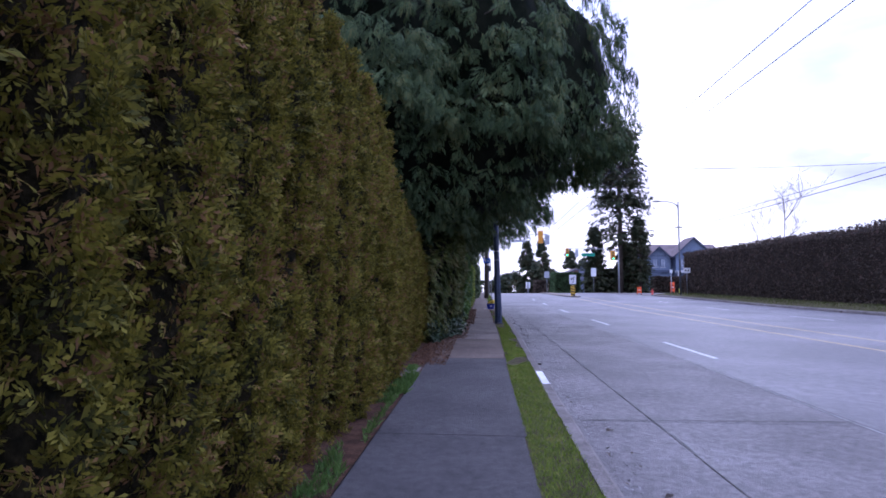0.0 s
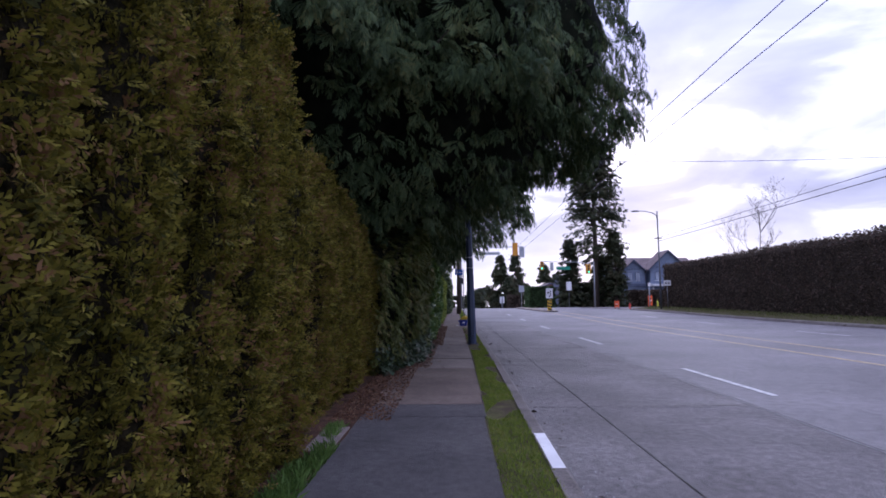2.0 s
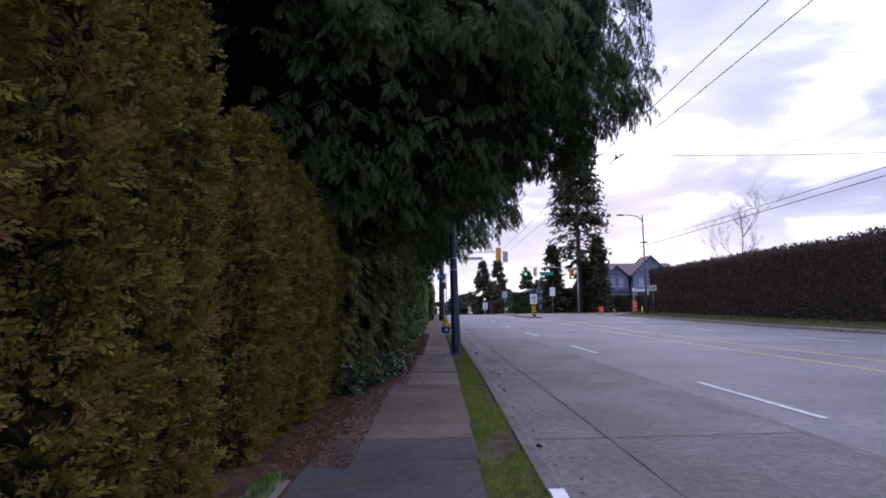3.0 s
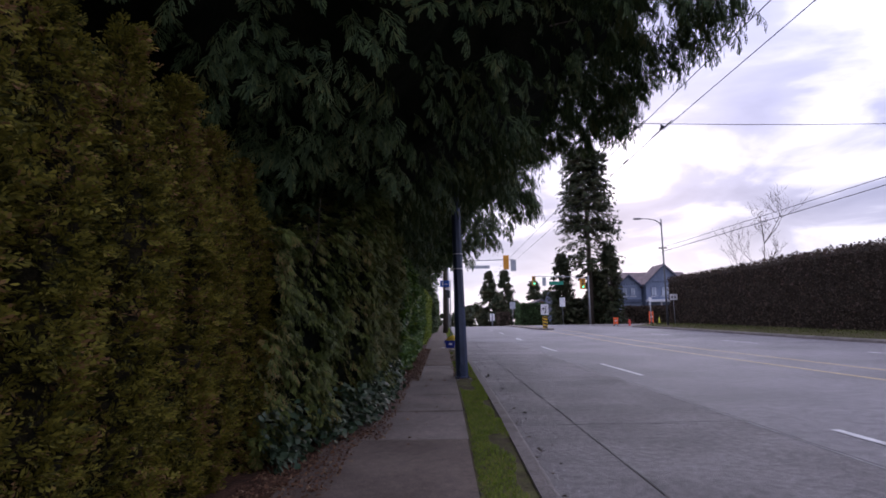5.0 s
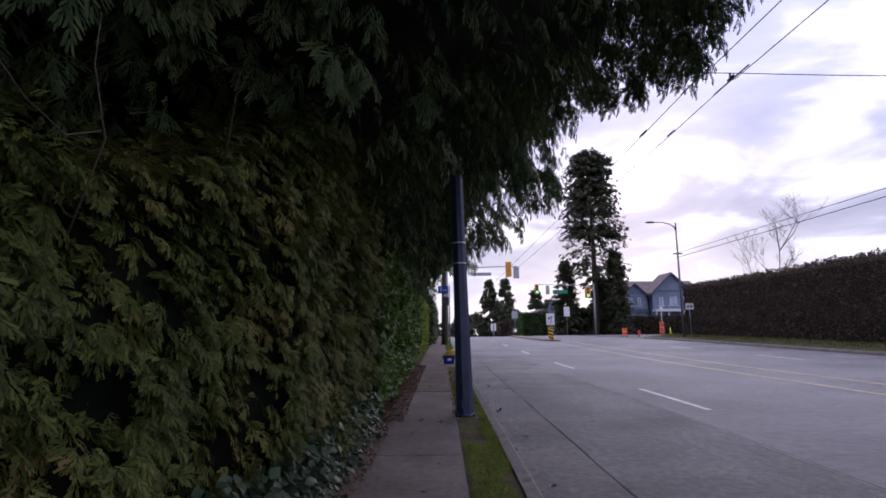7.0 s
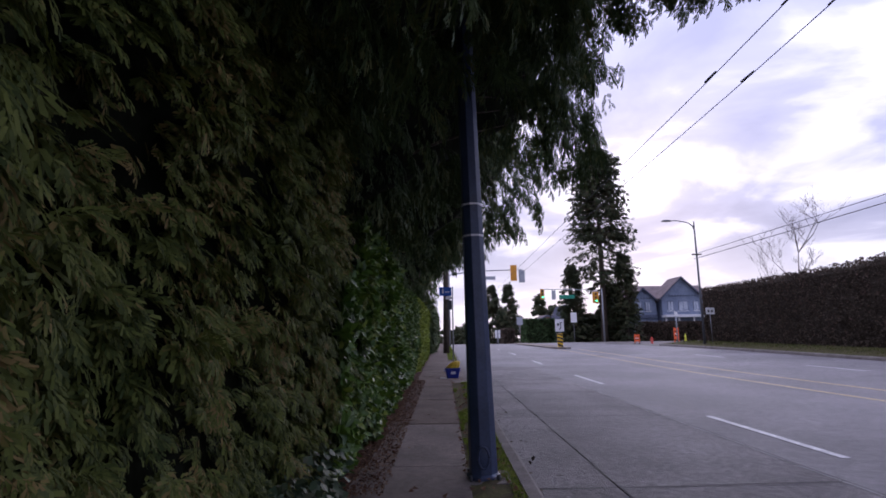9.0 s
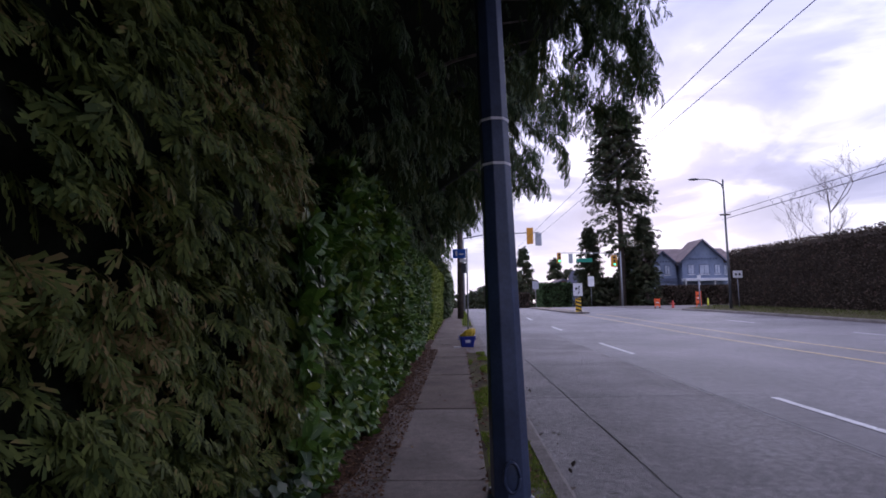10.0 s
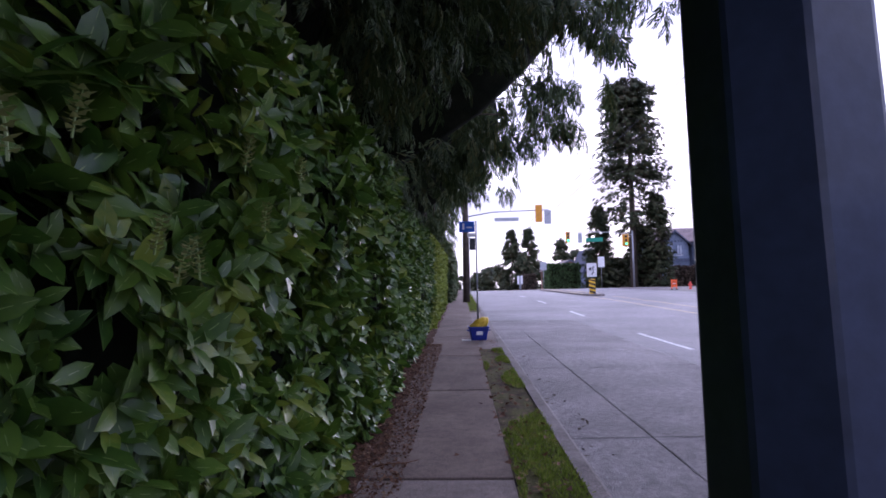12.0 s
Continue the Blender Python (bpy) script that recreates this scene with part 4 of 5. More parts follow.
# ---- conifers in the distance ----
def conifer(x, y, z, H, R, seed, count, label, bare=0.12, taper=0.8, material="far_conifer", size=0.9, belly=0.35, thin=0.0):
    root = thing("conifer", label, "tree", x, y, z)
    g = np.random.default_rng(seed)
    tubed("trunk", [(0, 0, -0.5), (0.1, 0, H * 0.4), (0, 0.1, H * 0.98)], [H * 0.019, H * 0.013, 0.03], M["bark"], root, sides=8)
    P, D, Nn, S = [], [], [], []
    bm = bmesh.new()
    nb = max(20, count // 14)
    for k in range(nb):
        t = bare + (1 - bare) * g.random() ** 0.85
        if t < thin and g.random() < 0.62:
            continue
        prof = min(1.0, (t - bare + 0.08) / belly) if t < bare + belly else 1.0
        r = R * prof * (1 - max(t - bare - belly * 0.6, 0) / (1.04 - bare - belly * 0.6)) ** taper * g.uniform(0.62, 1.06)
        a = g.uniform(0, 2 * math.pi)
        o = np.array([math.cos(a), math.sin(a), 0])
        zz = t * H
        if k % 3 == 0:
            tube(bm, [tuple(o * 0.1 + (0, 0, zz + 0.1 * r)), tuple(o * r * 0.9 + (0, 0, zz - 0.15 * r))], [0.05, 0.015], 4)
        for j in range(14):
            f = g.uniform(0.25, 1.0)
            P.append(o * r * f + np.array([0, 0, zz - 0.18 * r * f]) + g.normal(0, 0.13 * size, 3))
            D.append(o * 0.8 + np.array([g.normal(0, 0.5), g.normal(0, 0.5), -0.35 + g.normal(0, 0.25)]))
            Nn.append(np.array([0, 0, 1.0]) + g.normal(0, 0.4, 3))
            S.append(size * g.uniform(0.5, 1.1))
    part("limb", bm, M["bark"], root)["kind"] = "stuff"
    ob = finish("crown", quads("crown", *scatter(FROND6, np.array(P), np.array(D), np.array(Nn), np.array(S))), M[material], root)
    ob["kind"] = "stuff"
    return root


FROND6 = frond(3, 0.42, 0.24, 0.3)
conifer(22.4, 85, 0.2, 27.3, 5.3, 2, 11500, "towering dark fir with a bare lower trunk and rounded top", 0.26, 0.24, size=0.62, belly=0.22, thin=0.52)
conifer(25.2, 84, 0.2, 11.9, 2.25, 3, 5600, "dark columnar cypress with a rounded top", 0.0, 0.38, size=0.48, belly=0.08)
conifer(19.4, 90, 0.1, 11.5, 3.0, 5, 3600, "dark green evergreen beside the junction", 0.0, 0.6, size=0.62, belly=0.15)
conifer(24.4, 88, 0.1, 8.5, 3.6, 6, 3600, "low dark evergreen at the tall fir's foot", 0.0, 0.5, size=0.62, belly=0.1)
conifer(12.2, 140, -1.2, 14.6, 4.6, 7, 1900, "distant dark fir by the road", 0.05, 1.0, size=1.1)
conifer(16.0, 138, -1.2, 14.8, 4.0, 8, 1700, "distant dark fir by the road", 0.05, 1.05, size=1.1)
conifer(14.0, 133, -1.1, 9.0, 3.3, 18, 1000, "distant dark fir by the road", 0.02, 0.8, size=1.2)
conifer(22.9, 135, -1.1, 11.6, 2.8, 9, 1100, "distant narrow fir behind the houses", 0.05, 0.7, size=1.2)
conifer(27.0, 138, -1.1, 9.4, 3.2, 10, 900, "distant evergreen behind the houses", 0.05, 0.5, size=1.3)
for k, (x, y, h) in enumerate(((8.2, 168, 7.5), (10.0, 175, 7), (6.3, 190, 6.5), (9.0, 205, 9), (5.0, 230, 7), (7.0, 250, 9), (3.6, 270, 8), (12, 160, 6.5), (0.5, 260, 8), (18.5, 160, 7), (-3.5, 220, 9), (-2.0, 160, 7), (7.2, 155, 6), (10.6, 150, 7), (8.6, 185, 8), (6.0, 210, 8), (11.5, 190, 9), (19.5, 150, 8))):
    conifer(x, y, -0.02 * (y - 82) - 0.3, h, h * 0.4, 40 + k, 300, "distant evergreen along the road", 0.02, 0.7, size=1.5)


# ---- street furniture ----
def street_lamp(x, y):
    z = land(x, y) + 0.14
    root = thing("street_lamp", "tall grey street lamp with a curved arm", "street lamp", x, y, z)
    tubed("pole", [(0, 0, -0.1), (0, 0, 3), (0, 0, 9.3)], [0.10, 0.08, 0.055], M["lamp_grey"], root)
    arm = tubed("arm", [(0, 0, 8.6), (-0.12, 0, 8.95), (-0.5, 0, 9.2), (-1.1, 0, 9.33), (-1.7, 0, 9.36)], [0.045, 0.045, 0.04, 0.035, 0.03], M["lamp_grey"], root)
    bm = bmesh.new()
    r = bmesh.ops.create_uvsphere(bm, u_segments=12, v_segments=8, radius=1)
    for v in r["verts"]:
        v.co = Vector((-2.05 + v.co.x * 0.42, v.co.y * 0.16, 9.33 + v.co.z * (0.10 if v.co.z > 0 else 0.06)))
    part("lamp_head", bm, M["lamp_grey"], arm, "flat oval lamp head", True)
    boxed("crossarm", (-0.35, -0.05, 6.7, 0.35, 0.05, 6.8), M["wood_pole"], root, "short crossarm with wires")
    return root


street_lamp(19.5, 52.0)


def post_sign(name, x, y, z0, w, zlo, zhi, face, label, marks=(), post_r=0.03, back=False):
    base = land(x, y) + z0
    root = thing(name, label, "sign", x, y, base)
    tubed("post", [(0, 0.03, -0.05), (0, 0.03, zhi - base)], [post_r, post_r], M["galv"], root)
    panel = boxed("panel", (-w / 2, -0.03, zlo - base, w / 2, -0.012, zhi - base), M[face], root, "", 0.004)
    for (a, b, c, d, m) in marks:
        boxed("mark", (a, -0.036, b - base, c, -0.031, d - base), M[m], panel)
    return root


post_sign("parking_sign", 20.3, 52.4, 0.3, 0.66, 2.72, 3.22, "sign_white", "white rectangular parking sign with two dark marks", ((-0.2, 2.88, -0.06, 3.04, "sign_black"), (0.06, 2.88, 0.2, 3.04, "sign_black")))
post_sign("island_sign", 6.95, 77, 0.1, 0.62, 1.0, 1.95, "sign_white", "small white sign on a thick post on the traffic island", ((-0.05, 1.2, 0.05, 1.75, "sign_black"),), 0.12)
post_sign("lane_sign", 9.95, 79, 0.1, 0.75, 2.6, 3.55, "grey_metal", "grey back of a sign on a tall post")
post_sign("crossing_sign", 17.75, 83, 0.1, 0.8, 2.9, 4.2, "sign_white", "pale sign on a thin post at the corner")


def keep_right():
    x, y = 9.94, 56.6
    b = land(x, y) + 0.1
    root = thing("traffic_island_sign", "white arrow sign above a black and yellow striped board", "sign", x, y, b)
    tubed("post", [(0, 0.03, -0.1), (0, 0.03, 2.3)], [0.035, 0.035], M["galv"], root)
    panel = boxed("sign_panel", (-0.36, -0.03, 1.28, 0.36, -0.012, 2.28), M["sign_white"], root, "white panel with a curved black arrow", 0.004)
    bm = bmesh.new()
    tube(bm, [(-0.02, -0.036, 1.42), (0.10, -0.036, 1.6), (0.10, -0.036, 1.78), (0.06, -0.036, 1.9), (0.14, -0.036, 2.05)], [0.045, 0.045, 0.045, 0.045, 0.02], 6)
    tube(bm, [(0.04, -0.036, 2.0), (0.2, -0.036, 2.02)], [0.035, 0.035], 6)
    part("arrow", bm, M["sign_black"], panel)
    bm = bmesh.new()
    tube(bm, [(-0.2, -0.036, 1.86), (-0.06, -0.036, 1.86)], [0.10, 0.10], 8)
    part("emblem", bm, M["sign_black"], panel)
    board = boxed("hazard_board", (-0.225, -0.05, 0.0, 0.225, -0.012, 1.12), M["sign_yellow"], root, "yellow board with slanting black stripes", 0.004)
    for k in range(4):
        bm = bmesh.new()
        zc = 0.02 + 0.29 * k
        v = [bm.verts.new((p, -0.056, q)) for p, q in ((-0.22, zc + 0.14), (0.22, zc - 0.0 if k else zc), (0.22, min(zc + 0.15, 1.1)), (-0.22, min(zc + 0.29, 1.1)))]
        bm.faces.new(v)
        r = bmesh.ops.extrude_face_region(bm, geom=list(bm.faces))
        for w in r["geom"]:
            if isinstance(w, bmesh.types.BMVert):
                w.co.y += 0.006
        part("stripe", bm, M["sign_black"], board)


keep_right()


def island():
    bm = bmesh.new()
    ys = [54.8, 55.1, 55.6, 56.5, 60, 66, 72, 80]
    hw = [0.08, 0.4, 0.6, 0.68, 0.7, 0.7, 0.7, 0.7]
    top = [[bm.verts.new((9.95 + s * w * f, y, land(10, y) + z)) for s, f, z in ((-1, 1.04, -0.02), (-1, 1, 0.13), (1, 1, 0.13), (1, 1.04, -0.02))] for y, w in zip(ys, hw)]
    for r, s in zip(top, top[1:]):
        for k in range(3):
            bm.faces.new((r[k], r[k + 1], s[k + 1], s[k]))
    bm.faces.new(top[0])
    ob = tagged(part("traffic_island", bm, M["kerb"]), "narrow raised concrete traffic island with yellow edge", "traffic island", kind="structure")
    for s in (-1, 1):
        strip("edge_line", lambda y: 9.95 + s * 0.62 - 0.06, lambda y: 9.95 + s * 0.62 + 0.06, ylist(56.5, 79, 3), M["yellow_line"], 0.136, parent=ob)


island()


def signal_head(parent, x, y, z, material, lamp=None, facing=-1, h=1.15, w=0.38):
    """A three-lamp head, z at its middle."""
    head = boxed("signal_head", (x - w / 2, y - 0.14, z - h / 2, x + w / 2, y + 0.14, z + h / 2), M[material], parent, "", 0.03)
    for k in range(3):
        zc = z + (1 - k) * h * 0.31
        bm = bmesh.new()
        tube(bm, [(x, y + facing * 0.14, zc), (x, y + facing * 0.32, zc + 0.01)], [0.13, 0.135], 12)
        visor = part("visor", bm, M["sign_black" if lamp is not None else material], head, "", True)
        if lamp == k:
            bm = bmesh.new()
            tube(bm, [(x, y + facing * 0.325, zc), (x, y + facing * 0.335, zc)], [0.125, 0.12], 12)
            part("lens", bm, M["green_lamp"], head, "lit green lens", True)
    return head


def mast(x, y, arm_x, z_pole, z_arm, label):
    b = land(x, y)
    root = thing("traffic_signal", label, "traffic light", x, y, b)
    tubed("pole", [(0, 0, 0), (0, 0, z_pole)], [0.13, 0.09], M["galv"], root)
    tubed("arm", [(0, 0, z_arm - 0.5), ((arm_x - x) * 0.3, 0, z_arm - 0.12), ((arm_x - x), 0, z_arm)], [0.07, 0.06, 0.045], M["galv"], root)
    return root, b


r1, b1 = mast(1.0, 66.2, 8.55, 7.2, 7.75, "traffic signal on a long steel arm with amber head")
signal_head(r1, 7.62 - 1.0, -0.1, 7.62 - b1, "signal_yellow", None, 1, 1.6, 0.62)
signal_head(r1, 8.45 - 1.0, -0.05, 7.27 - b1, "grey_metal", None, 1, 1.25, 0.6)
boxed("name_plate", (3.5 - 1.0, -0.1, 6.95 - b1, 5.75 - 1.0, -0.07, 7.3 - b1), M["grey_metal"], r1, "grey back of a street name plate", 0.01)
r2, b2 = mast(21.4, 82, 13.3, 7.0, 6.95, "traffic signal arm with amber heads and a green plate")
signal_head(r2, 13.5 - 21.4, -0.1, 6.6 - b2, "signal_yellow", 2, -1, 1.3, 0.5)
signal_head(r2, 15.0 - 21.4, -0.05, 6.5 - b2, "grey_metal", None, 1, 1.2, 0.5)
signal_head(r2, 20.5 - 21.4, -0.1, 6.1 - b2, "signal_yellow", 2, -1, 1.45, 0.75)
boxed("name_plate", (15.7 - 21.4, -0.1, 6.0 - b2, 17.75 - 21.4, -0.07, 6.5 - b2), M["sign_green"], r2, "green street name plate with a pale edge", 0.01)


def wood_pole(x, y, h, label):
    root = thing("utility_pole", label, "utility pole", x, y, land(x, y) + 0.05)
    tubed("pole", [(0, 0, 0), (0.05, 0, h)], [0.2, 0.14], M["wood_pole"], root, sides=12)
    boxed("crossarm", (-0.9, -0.06, h - 0.9, 0.9, 0.06, h - 0.78), M["wood_pole"], root)


wood_pole(0.55, 47.0, 9.0, "weathered wooden utility pole beside the path")


def bus_stop():
    x, y = 0.73, 33.2
    b = land(x, y) + KERB_H
    root = thing("bus_stop_sign", "blue bus stop sign on a thin steel post", "bus stop sign", x, y, b - 0.02)
    tubed("post", [(0, 0, 0), (0, 0, 3.12)], [0.025, 0.025], M["galv"], root)
    p = boxed("blue_panel", (-0.50, -0.02, 2.78, -0.04, 0.02, 3.1), M["sign_blue"], root, "blue panel with pale bars", 0.006)
    boxed("bar", (-0.40, -0.026, 2.86, -0.34, -0.021, 3.04), M["sign_white"], p)
    boxed("bar", (-0.28, -0.026, 2.9, -0.12, -0.021, 2.94), M["sign_white"], p)
    boxed("small_panel", (-0.26, -0.02, 2.64, -0.03, 0.02, 2.75), M["sign_white"], root, "small white plate", 0.004)
    boxed("timetable_case", (-0.20, -0.03, 2.25, -0.03, 0.03, 2.6), M["steel_dark"], root, "dark timetable case", 0.006)


bus_stop()


def recycling_box():
    root = thing("recycling_box", "blue plastic recycling box heaped with a yellow bag", "recycling box", 0.63, 29.8, KERB_H + land(0.6, 29.8) + 0.001, 4)
    bm = bmesh.new()
    w0, d0, w1, d1, h, t = 0.17, 0.125, 0.215, 0.165, 0.30, 0.012
    def ring(w, d, z):
        pts = []
        for sx, sy in ((-1, -1), (1, -1), (1, 1), (-1, 1)):
            for k in range(4):
                a = math.atan2(sy, sx) - math.pi / 4 + k * math.pi / 6
                pts.append(bm.verts.new((sx * (w - 0.03) + 0.03 * math.cos(a), sy * (d - 0.03) + 0.03 * math.sin(a), z)))
        return pts
    rings = [ring(w0, d0, 0), ring(w1, d1, h - 0.03), ring(w1 + 0.02, d1 + 0.02, h - 0.03), ring(w1 + 0.02, d1 + 0.02, h), ring(w1 - t, d1 - t, h), ring(w0 - t, d0 - t, 0.02)]
    for a, b in zip(rings, rings[1:]):
        n = len(a)
        for k in range(n):
            bm.faces.new((a[k], a[(k + 1) % n], b[(k + 1) % n], b[k]))
    bm.faces.new(rings[0][::-1])
    bm.faces.new(rings[-1])
    body = part("box_body", bm, M["blue_box"], root)
    for s in (-1, 1):
        boxed("handle", (s * 0.235 - 0.025, -0.06, 0.2, s * 0.235 + 0.025, 0.06, 0.23), M["blue_box"], body, "", 0.008)
    boxed("label", (-0.06, -0.155, 0.12, 0.08, -0.148, 0.2), M["sign_white"], body, "pale printed panel")
    bag = thing("yellow_bag", "yellow plastic bag bulging out of the blue box", "bag", 0.63, 29.8, KERB_H + land(0.6, 29.8) + 0.03, 4)
    bm = bmesh.new()
    r = bmesh.ops.create_icosphere(bm, subdivisions=4, radius=1)
    for v in r["verts"]:
        q = 1 + 0.16 * noise.noise(v.co * 2.3) + 0.06 * noise.noise(v.co * 7)
        v.co = Vector((v.co.x * 0.225 * q, v.co.y * 0.17 * q, 0.31 + v.co.z * (0.13 if v.co.z > 0 else 0.26) * q + 0.12 * v.co.x))
        if v.co.z < 0.25:
            v.co.x *= 0.60
            v.co.y *= 0.55
    part("bag", bm, M["yellow_bag"], bag, "", True)
    lid = boxed("paper_sheet", (0.25, 29.55, KERB_H + land(0.4, 29.6) + 0.004, 0.46, 29.75, KERB_H + land(0.4, 29.6) + 0.016), M["paper"], None)
    tagged(lid, "crumpled white paper lying beside the box", "paper")


recycling_box()


# ---- roadworks at the far corner ----
def barrier(x, y, w, h, label):
    root = thing("road_barrier", label, "barrier", x, y, land(x, y) + 0.02)
    for s in (-1, 1):
        boxed("leg", (s * w * 0.42 - 0.04, -0.18, 0, s * w * 0.42 + 0.04, 0.18, 0.08), M["sign_black"], root)
        boxed("post", (s * w * 0.42 - 0.035, -0.03, 0.06, s * w * 0.42 + 0.035, 0.03, h), M["orange"], root)
    for k in range(3):
        z = h * (0.25 + 0.26 * k)
        boxed("board", (-w / 2, -0.045, z, w / 2, -0.032, z + h * 0.19), M["orange"], root, "orange board", 0.004)
    boxed("reflector", (-w * 0.3, -0.052, h * 0.55, w * 0.3, -0.047, h * 0.62), M["sign_white"], root)


barrier(19.7, 66, 0.52, 0.95, "low orange roadworks barrier at the corner")
barrier(23.9, 66.5, 0.5, 1.6, "tall narrow orange roadworks barrier")


def cone(x, y, h, mat_name, label):
    root = thing("traffic_cone", label, "traffic cone", x, y, land(x, y) + 0.02)
    boxed("base", (-0.17, -0.17, 0, 0.17, 0.17, 0.04), M["sign_black"], root, "", 0.01)
    tubed("cone_body", [(0, 0, 0.04), (0, 0, h)], [0.14, 0.03], M[mat_name], root, sides=14)


cone(24.7, 66.3, 0.95, "lime", "lime yellow traffic cone")
h = thing("fire_hydrant", "small red fire hydrant at the far corner", "hydrant", 21.6, 67, land(21.6, 67))
tubed("barrel", [(0, 0, 0), (0, 0, 0.08), (0, 0, 0.1), (0, 0, 0.55), (0, 0, 0.66), (0, 0, 0.72)], [0.17, 0.17, 0.11, 0.11, 0.08, 0.03], M["red"], h)
tubed("outlet", [(-0.2, 0, 0.42), (0.2, 0, 0.42)], [0.06, 0.06], M["red"], h)
post_sign("corner_post", 22.9, 64, 0.1, 0.34, 3.0, 3.4, "sign_white", "thin steel post with a small pale plate", (), 0.06)
post_sign("corner_post", 26.6, 62, 0.1, 0.26, 1.5, 2.4, "grey_metal", "thick grey post near the tall hedge", (), 0.10)
far_walk = strip("corner_pavement", lambda y: 18.7, lambda y: 40, ylist(58, 92, 3), M["kerb"], 0.02, 4)
tagged(far_walk, "pale concrete at the far street corner", "pavement", kind="structure")


# ---- houses ----
def window(parent, x, y, z, w, h, mull=1):
    win = boxed("window", (x - w / 2, y - 0.06, z - h / 2, x + w / 2, y + 0.02, z + h / 2), M["house_dark"], parent, "dark framed window, panes painted pale as reflected sky", 0.01)
    boxed("sill", (x - w / 2 - 0.08, y - 0.12, z - h / 2 - 0.09, x + w / 2 + 0.08, y - 0.003, z - h / 2 - 0.004), M["trim"], win)
    n = mull + 1
    for k in range(n):
        a = x - w / 2 + 0.07 + k * (w - 0.07) / n
        boxed("pane", (a, y - 0.075, z - h / 2 + 0.08, a + (w - 0.07) / n - 0.07, y - 0.062, z + h / 2 - 0.08), M["pane"], win)
    return win


def gable(parent, x0, x1, y0, y1, z0, ze, zp, wall, roof_m, over=0.45):
    """A wall block under a pitched roof whose gable faces the street."""
    bm = bmesh.new()
    xm = (x0 + x1) / 2
    f = [bm.verts.new(p) for p in ((x0, y0, z0), (x1, y0, z0), (x1, y0, ze), (xm, y0, zp), (x0, y0, ze))]
    b = [bm.verts.new((v.co.x, y1, v.co.z)) for v in f]
    bm.faces.new(f)
    bm.faces.new(b[::-1])
    for k in range(5):
        bm.faces.new((f[k], b[k], b[(k + 1) % 5], f[(k + 1) % 5]))
    w = part("wall", bm, M[wall], parent)
    sl = (zp - ze) / (xm - x0)
    for s in (-1, 1):
        bm = bmesh.new()
        e = x0 - over if s < 0 else x1 + over
        ez = ze - over * sl
        pts = [(e, ez), (xm, zp), (xm, zp + 0.2), (e, ez + 0.2)]
        A = [bm.verts.new((p, y0 - over, q)) for p, q in pts]
        B = [bm.verts.new((p, y1 + over, q)) for p, q in pts]
        bm.faces.new(A)
        bm.faces.new(B[::-1])
        for k in range(4):
            bm.faces.new((A[k], B[k], B[(k + 1) % 4], A[(k + 1) % 4]))
        rf = part("roof", bm, M[roof_m], parent)
        bm = bmesh.new()
        A = [bm.verts.new((p, y0 - over - 0.04, q)) for p, q in ((e, ez - 0.12), (xm, zp - 0.12), (xm, zp + 0.1), (e, ez + 0.1))]
        bm.faces.new(A)
        r = bmesh.ops.extrude_face_region(bm, geom=list(bm.faces))
        for v in r["geom"]:
            if isinstance(v, bmesh.types.BMVert):
                v.co.y += 0.035
        part("bargeboard", bm, M["house_dark"], rf)
    return w


def side_gable(parent, x0, x1, y0, y1, z0, ze, zp, wall, roof_m, over=0.5):
    """A wall block under a pitched roof whose ridge runs along the street."""
    bm = bmesh.new()
    ym = (y0 + y1) / 2
    f = [bm.verts.new(p) for p in ((x0, y0, z0), (x0, y1, z0), (x0, y1, ze), (x0, ym, zp), (x0, y0, ze))]
    b = [bm.verts.new((x1, v.co.y, v.co.z)) for v in f]
    bm.faces.new(f[::-1])
    bm.faces.new(b)
    for k in range(5):
        bm.faces.new((f[k], f[(k + 1) % 5], b[(k + 1) % 5], b[k]))
    part("wall", bm, M[wall], parent)
    sl = (zp - ze) / (ym - y0)
    for e in (y0 - over, y1 + over):
        bm = bmesh.new()
        ez = ze - over * sl
        pts = [(e, ez), (ym, zp), (ym, zp + 0.2), (e, ez + 0.2)]
        A = [bm.verts.new((x0 - over, p, q)) for p, q in pts]
        B = [bm.verts.new((x1 + over, p, q)) for p, q in pts]
        bm.faces.new(A)
        bm.faces.new(B[::-1])
        for k in range(4):
            bm.faces.new((A[k], B[k], B[(k + 1) % 4], A[(k + 1) % 4]))
        part("roof", bm, M[roof_m], parent)


